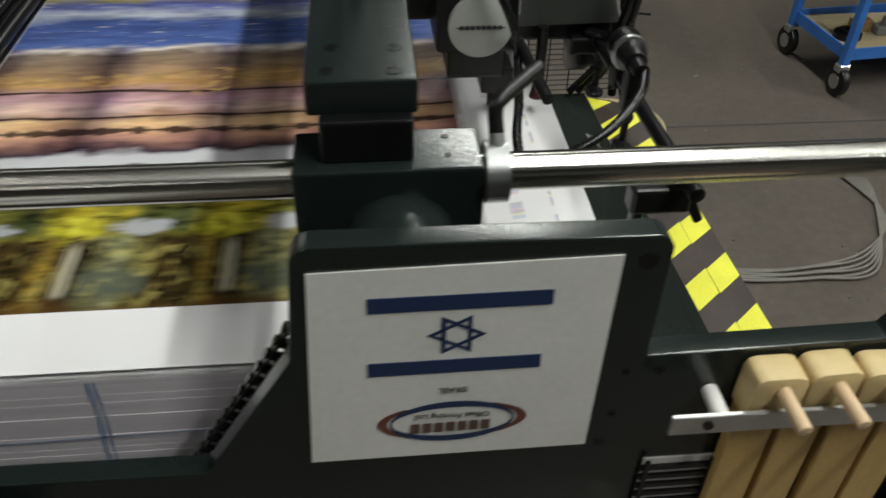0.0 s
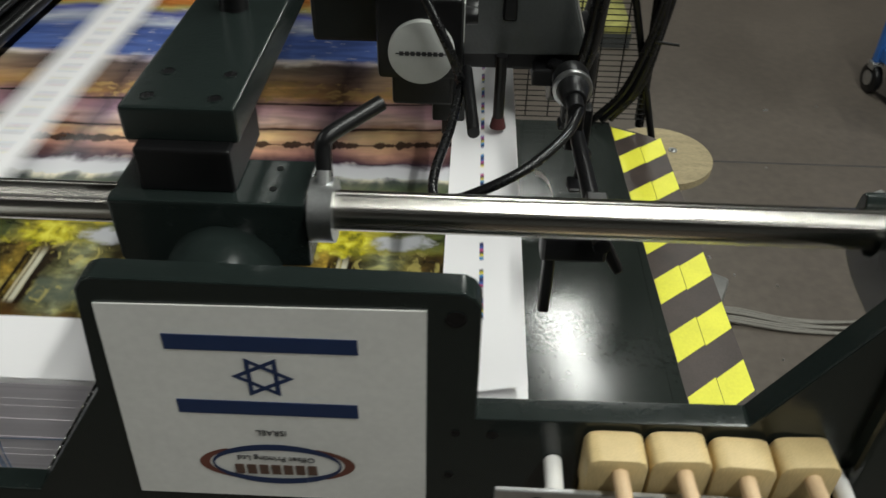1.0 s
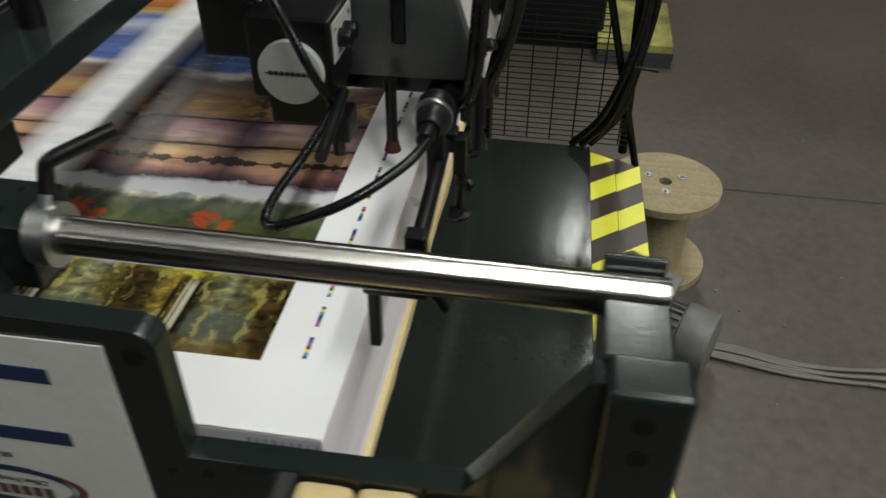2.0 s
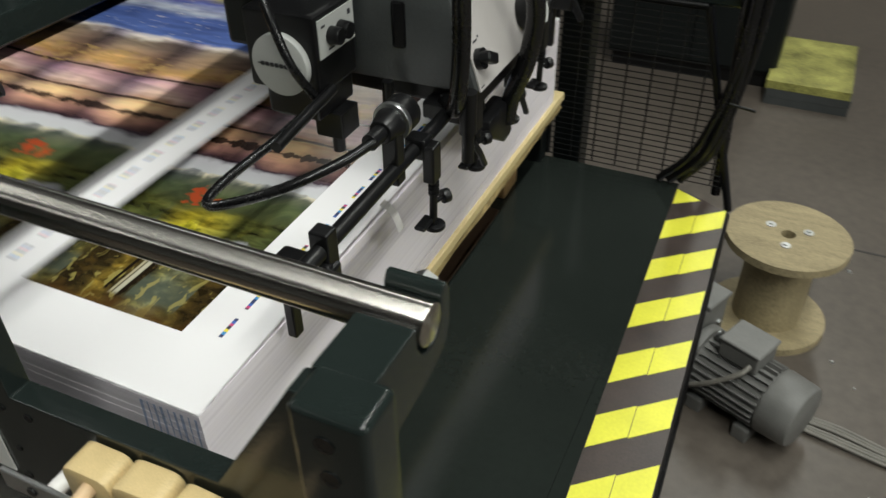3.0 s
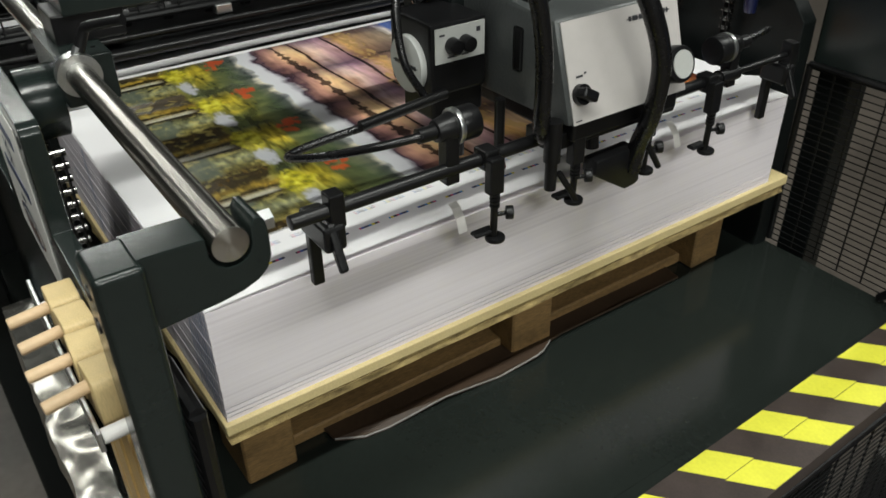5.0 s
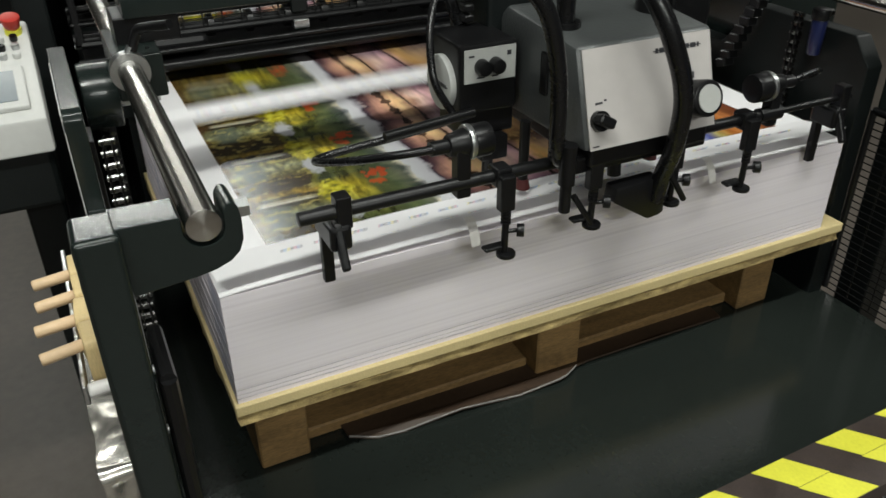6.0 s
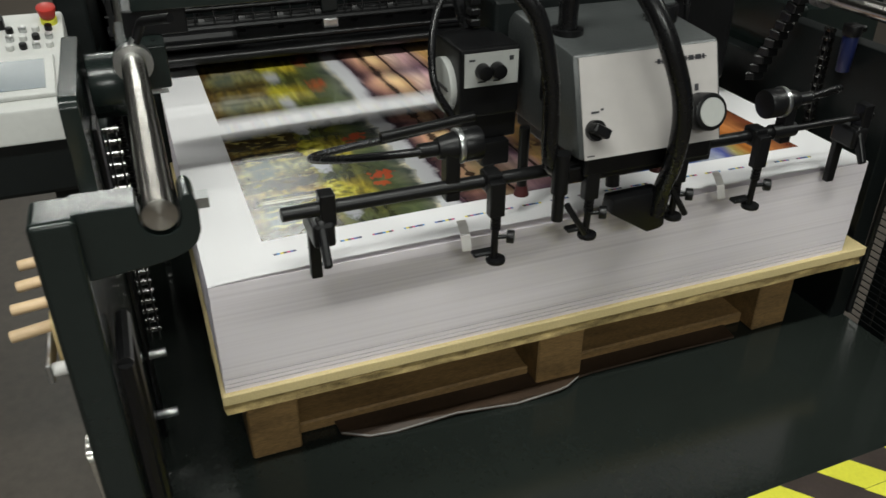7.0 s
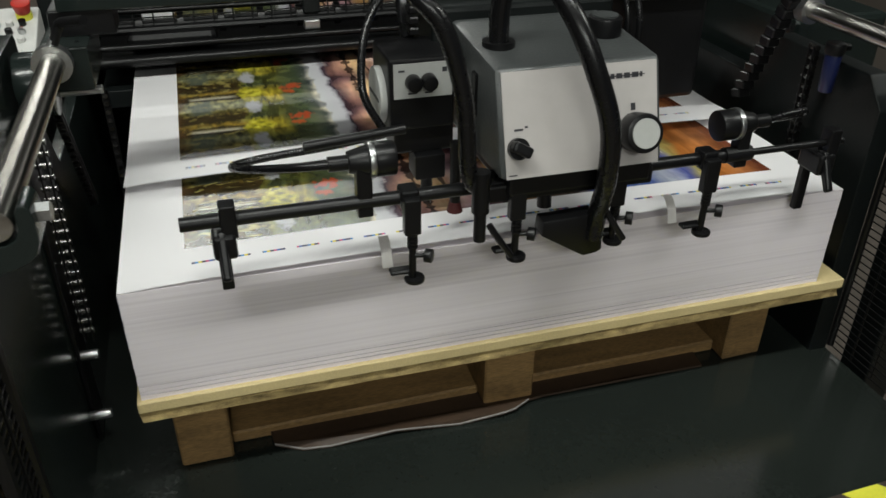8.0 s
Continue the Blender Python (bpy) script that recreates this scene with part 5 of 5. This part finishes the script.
# ---- operator's console and film-wrapped bundle ----
con = thing("control_console", -0.31, 0.335, GROUND, "white operator console with screen, buttons and red stop", "control console")
bm = bmesh.new()
box(bm, -0.22, 0.03, -0.28, 0.080, 0.90, 1.04, 0.01)
part("pedestal", bm, DARK, con)
bm = bmesh.new()
made = bmesh.new()
prism(made, [(-0.22, 1.150), (-0.22, 1.05), (0.045, 1.00), (0.045, 1.060)], -0.30, 0.085, 0.006)
merge(bm, made)
smooth(part("desk", bm, CONSOLE, con), 30)
SLOPE = math.degrees(math.atan2(0.090, 0.265))


def desk(bm, x, y, lift=0.0):
    """Onto the sloping top of the desk."""
    bmesh.ops.transform(bm, matrix=Matrix.Translation((x, y, 1.060 + (0.045 - x) * math.tan(radians(SLOPE)) + lift)) @ pose(0, 0, 0, 0, SLOPE, 0), verts=bm.verts)
    return bm


bm = bmesh.new()
box(bm, -0.22, -0.16, 0.0, 0.07, 0.0, 0.91, 0.006)
part("column", bm, DARK, con)
part("screen_frame", desk(box(bmesh.new(), -0.055, 0.055, -0.085, 0.085, 0, 0.010, 0.003), -0.030, -0.02), CONSOLE, con)
part("screen", desk(box(bmesh.new(), -0.040, 0.040, -0.070, 0.070, 0.010, 0.0112), -0.030, -0.02), SCREEN, con, "grey display")
for i in range(3):
    for j in range(4):
        smooth(part("push_button", desk(cyl(bmesh.new(), (0, 0, 0), (0, 0, 0.010), 0.0065, seg=14, bevel=0.001), -0.115 - 0.024 * i, 0.060 - 0.021 * j), (CONSOLE, ZINC, BLACK)[(i + j) % 3], con), 40)
part("stop_collar", desk(cyl(bmesh.new(), (0, 0, 0), (0, 0, 0.010), 0.014, seg=20), -0.185, 0.062), YELLOW, con)
smooth(part("stop_button", desk(cyl(bmesh.new(), (0, 0, 0.010), (0, 0, 0.032), 0.012, 0.017, seg=24, bevel=0.003), -0.185, 0.062), RED, con, "red mushroom stop button"), 40)
part("key_switch", desk(box(bmesh.new(), -0.010, 0.010, -0.010, 0.010, 0, 0.02, 0.003), -0.180, -0.02), BLACK, con)
part("green_lamp", desk(cyl(bmesh.new(), (0, 0, 0), (0, 0, 0.02), 0.007, seg=14), -0.205, -0.03), TEAL, con)

wrap = thing("film_wrapped_bundle", 0.04, 0.407, GROUND, "bundle wrapped in crumpled shiny clear film on the floor", "wrapped bundle")
bm = bmesh.new()
bmesh.ops.create_cube(bm, size=1)
bmesh.ops.subdivide_edges(bm, edges=list(bm.edges), cuts=34, use_grid_fill=True)
for v in bm.verts:
    p = Vector((v.co.x * 0.48, v.co.y * 0.045, (v.co.z + 0.5) * 0.80))
    q = noise.noise_vector(p * 9) * 0.006 + noise.noise_vector(p * 31) * 0.005
    v.co = p + (q if p.z > 0.02 else Vector())
smooth(part("film", bm, FOIL, wrap), 180)

# ---- things on the floor beyond the platform ----
drum = thing("cable_drum", 0.768, 2.150, GROUND, "empty wooden cable drum standing on the concrete floor", "cable drum")
for z0 in (0.0, 0.268):
    bm = bmesh.new()
    ring(bm, (0, 0, z0), (0, 0, z0 + 0.022), 0.158, 0.019, 56)
    smooth(part("flange", bm, DRUMWOOD, drum), 40)
bm = bmesh.new()
ring(bm, (0, 0, 0.022), (0, 0, 0.268), 0.090, 0.020, 40)
smooth(part("core", bm, DRUMWOOD, drum), 40)
for k in range(3):
    a = 0.5 + k * math.tau / 3
    bm = bmesh.new()
    cyl(bm, (0.055 * math.cos(a), 0.055 * math.sin(a), 0.290), (0.055 * math.cos(a), 0.055 * math.sin(a), 0.2925), 0.013, seg=20)
    bolt = part("washer", bm, ZINC, drum)
    bm = bmesh.new()
    cyl(bm, (0.055 * math.cos(a), 0.055 * math.sin(a), 0.2925), (0.055 * math.cos(a), 0.055 * math.sin(a), 0.297), 0.006, seg=6)
    part("bolt", bm, ZINC, bolt)

motor = thing("electric_motor", 0.742, 1.760, GROUND + 0.105, "grey finned electric motor with terminal box on the floor", "electric motor")
motor.matrix_basis = pose(0.742, 1.760, GROUND + 0.105, 0, 0, -24)
bm = bmesh.new()
cyl(bm, (-0.10, 0, 0), (0.085, 0, 0), 0.072, seg=36)
smooth(part("stator", bm, GREY_CAST, motor), 40)
for k in range(26):
    a = k * math.tau / 26
    bm = bmesh.new()
    box(bm, -0.092, 0.078, -0.0016, 0.0016, 0.068, 0.084)
    bmesh.ops.transform(bm, matrix=pose(0, 0, 0, math.degrees(a), 0, 0), verts=bm.verts)
    part("fin", bm, GREY_CAST, motor)
bm = bmesh.new()
cyl(bm, (0.080, 0, 0), (0.165, 0, 0), 0.085, 0.080, seg=40, bevel=0.010)
smooth(part("fan_cover", bm, GREY_CAST, motor), 40)
bm = bmesh.new()
cyl(bm, (-0.125, 0, 0), (-0.098, 0, 0), 0.086, seg=36, bevel=0.004)
smooth(part("flange", bm, GREY_CAST, motor), 40)
bm = bmesh.new()
box(bm, -0.055, 0.045, -0.045, 0.045, 0.078, 0.125, 0.006)
tb = smooth(part("terminal_box", bm, GREY_CAST, motor), 30)
bm = bmesh.new()
box(bm, -0.058, 0.048, -0.048, 0.048, 0.125, 0.134, 0.004)
part("lid", bm, GREY_CAST, tb)
for fx in (-0.07, 0.06):
    bm = bmesh.new()
    box(bm, fx - 0.02, fx + 0.02, -0.075, 0.075, -0.105, -0.066, 0.003)
    part("foot", bm, GREY_CAST, motor)
bm = bmesh.new()
ring(bm, (-0.083, 0.0, 0.092), (-0.078, 0.0, 0.092), 0.013, 0.007, 20)
part("lifting_eye", bm, ZINC, motor)
bm = bmesh.new()
hose(bm, [(0.030, -0.046, 0.10), (0.020, -0.075, 0.085), (-0.04, -0.105, 0.03), (-0.12, -0.105, -0.03), (-0.17, -0.08, -0.06)], 0.0062, 8, 10)
smooth(part("cable", bm, CABLE, motor), 60)
gear = thing("gear_unit", 0.590, 1.862, GROUND, "grey cast gear unit coupled to the electric motor", "gear unit")
gear.matrix_basis = pose(0.590, 1.862, GROUND, 0, 0, -24)
bm = bmesh.new()
box(bm, -0.055, 0.050, -0.075, 0.085, 0.0, 0.225, 0.012)
smooth(part("casing", bm, GREY_CAST, gear), 30)
bm = bmesh.new()
box(bm, -0.058, 0.053, -0.01, 0.088, 0.225, 0.238, 0.004)
part("lid", bm, GREY_CAST, gear)
for k in range(4):
    bm = bmesh.new()
    cyl(bm, (0.050, -0.05 + 0.1 * (k % 2), 0.06 + 0.1 * (k // 2)), (0.058, -0.05 + 0.1 * (k % 2), 0.06 + 0.1 * (k // 2)), 0.008, seg=6)
    part("bolt", bm, ZINC, gear)

floor_cables = thing("floor_cables", 0, 0, GROUND, "bundle of grey cables lying on the concrete floor", "cables")
for k in range(6):
    o = 0.012 * k
    bm = bmesh.new()
    hose(bm, [(0.80, 1.80 - o * 0.4, 0.008), (0.97, 1.80 - o, 0.008 + 0.002 * (k % 3)), (1.12, 1.765 - o * 0.8, 0.008), (1.30, 1.765 - o + 0.01 * (k % 2), 0.008), (1.50, 1.82 - o * 1.4, 0.009), (1.66, 1.98 + o, 0.008), (1.64 + o, 2.20, 0.008), (1.56 + o, 2.36, 0.008)], 0.0046, 9, 8)
    smooth(part("cable", bm, CABLE, floor_cables), 60)

debris = thing("floor_debris", 0, 0, GROUND, "small screws and paper bits scattered on the floor", "debris", kind="stuff")
rnd = random.Random(9)
bm = bmesh.new()
for k in range(26):
    x, y, r = rnd.uniform(0.85, 1.9), rnd.uniform(1.6, 3.1), rnd.uniform(0.003, 0.008)
    made = bmesh.new()
    bmesh.ops.create_cone(made, cap_ends=True, segments=6, radius1=r, radius2=r * 0.6, depth=0.004)
    merge(bm, made, pose(x, y, 0.002))
part("bits", bm, ZINC, debris)["kind"] = "stuff"

cart = thing("tool_cart", 1.92, 2.98, GROUND, "blue steel tool cart on castors with loose parts", "tool cart")
cart.matrix_basis = pose(2.13, 3.02, GROUND, 0, 0, 6)
for sx in (-0.27, 0.27):
    for sy in (-0.19, 0.19):
        bm = bmesh.new()
        box(bm, sx - 0.016, sx + 0.016, sy - 0.016, sy + 0.016, 0.13, 0.86, 0.003, 1)
        part("post", bm, BLUE, cart)
        bm = bmesh.new()
        cyl(bm, (sx - 0.016, sy, 0.06), (sx + 0.016, sy, 0.06), 0.06, seg=28, bevel=0.006)
        wh = smooth(part("castor_wheel", bm, BLACK, cart, "black castor wheel"), 40)
        bm = bmesh.new()
        cyl(bm, (sx - 0.019, sy, 0.06), (sx + 0.019, sy, 0.06), 0.030, seg=20)
        smooth(part("hub", bm, ZINC, wh), 40)
        bm = bmesh.new()
        box(bm, sx - 0.024, sx + 0.024, sy - 0.020, sy + 0.020, 0.10, 0.132, 0.004, 1)
        part("fork", bm, ZINC, wh)
for z0 in (0.15, 0.50, 0.84):
    bm = bmesh.new()
    box(bm, -0.27, 0.27, -0.19, 0.19, z0, z0 + 0.008)
    for a, b, c, d in ((-0.275, -0.268, -0.19, 0.19), (0.268, 0.275, -0.19, 0.19), (-0.275, 0.275, -0.195, -0.188), (-0.275, 0.275, 0.188, 0.195)):
        box(bm, a, b, c, d, z0 - 0.002, z0 + 0.045)
    part("tray", bm, BLUE, cart)
board_in = thing("wooden_board", 2.13, 3.02, GROUND + 0.158, "worn plywood board in the cart's tray", "board")
bm = bmesh.new()
box(bm, -0.25, 0.25, -0.17, 0.17, 0, 0.012)
part("ply", bm, DRUMWOOD, board_in)
rnd = random.Random(3)
for k in range(5):
    x, y = 2.13 - 0.17 + 0.085 * k, 3.02 + rnd.uniform(-0.11, 0.11)
    it = thing("machine_part", x, y, GROUND + 0.170, ("round dark steel flange part", "wooden spacer block", "grey cast machine part")[k % 3] + " lying in the cart", "machine part")
    bm = bmesh.new()
    if k % 3 == 0:
        ring(bm, (0, 0, 0), (0, 0, 0.02), 0.055, 0.025, 28)
        ring(bm, (0, 0, 0.02), (0, 0, 0.034), 0.035, 0.02, 24)
        smooth(part("ring", bm, BLACK_STEEL, it), 40)
    elif k % 3 == 1:
        box(bm, -0.04, 0.04, -0.025, 0.025, 0, 0.045, 0.003)
        part("block", bm, PINE, it)
    else:
        box(bm, -0.045, 0.045, -0.03, 0.03, 0, 0.035, 0.006)
        cyl(bm, (0, 0, 0.035), (0, 0, 0.07), 0.02, seg=18, bevel=0.002)
        part("casting", bm, GREY_CAST, it)

far_pile = thing("printed_sheet_stack", 0.76, 3.76, GROUND, "low stack of yellow-green printed sheets on the floor", "paper stack")
for k in range(3):
    bm = bmesh.new()
    j = 0.004 * math.sin(k * 2.3)
    box(bm, -0.17 + j, 0.15 + j, -0.24, 0.26, 0.034 * k, 0.034 * k + 0.033)
    part("ream", bm, (COVER, COVER, LEAFLET)[k], far_pile)
cab = thing("electrical_cabinet", 0.05, 3.95, GROUND, "dark grey electrical cabinet standing on the hall floor", "cabinet")
bm = bmesh.new()
box(bm, -0.16, 0.56, -0.30, 0.30, 0.06, 1.30, 0.01)
part("casing", bm, DARK, cab)
bm = bmesh.new()
box(bm, -0.14, 0.54, -0.28, 0.28, 0.0, 0.06)
part("plinth", bm, BLACK, cab)
for x0, x1 in ((-0.15, 0.195), (0.205, 0.55)):
    bm = bmesh.new()
    box(bm, x0, x1, -0.312, -0.298, 0.08, 1.28, 0.004)
    d = part("door", bm, DARK, cab)
    bm = bmesh.new()
    box(bm, x1 - 0.05, x1 - 0.03, -0.330, -0.310, 0.62, 0.74, 0.004)
    part("handle", bm, BLACK, d)


def motions():
    """The camera's walk is keyed above; here the printed sheets run off the pile into the press."""
    run = ((0.0, 0.0), (0.05, 0.045), (0.10, 0.135), (0.15, 0.23), (0.20, 0.325), (0.25, 0.42), (0.30, 0.525), (0.36, 0.665), (0.70, 1.60))
    # the suckers raise the tail before the sheet runs, and it sinks again on its way
    kick = ((-0.10, 0.0), (-0.04, 12.0), (0.04, 15.0), (0.10, 8.0), (0.18, 3.0), (0.36, 1.0))
    hinge = pose(-0.085, 0, 0)
    for sh, start in SHEETS:
        rest = sh.matrix_basis.translation.z

        def at(ds):
            d = float(np.interp(ds, [r[0] for r in run], [r[1] for r in run]))
            up = float(np.interp(ds, [-0.08, 0.0, 0.36, 0.42], [0.0, 0.007, 0.007, 0.0]))
            return pose(TAIL - d, NEAR, rest + up)

        def tail(ds):
            a = float(np.interp(ds, [r[0] for r in kick], [r[1] for r in kick]))
            return hinge @ pose(0, 0, 0, 0, -a, 0) @ hinge.inverted()

        marks = sorted({-0.08} | {r[0] for r in run})
        times = [0.0] + [start + ds for ds in marks if 0.001 < start + ds < 7.999] + [8.0]
        walk(sh, [(t, at(t - start)) for t in times])
        flap = [c for c in sh.children if c.name.startswith("tail_margin")][0]
        times = [0.0] + [start + r[0] for r in kick if 0.001 < start + r[0] < 7.999] + [8.0]
        walk(flap, [(t, tail(t - start)) for t in times])


motions()
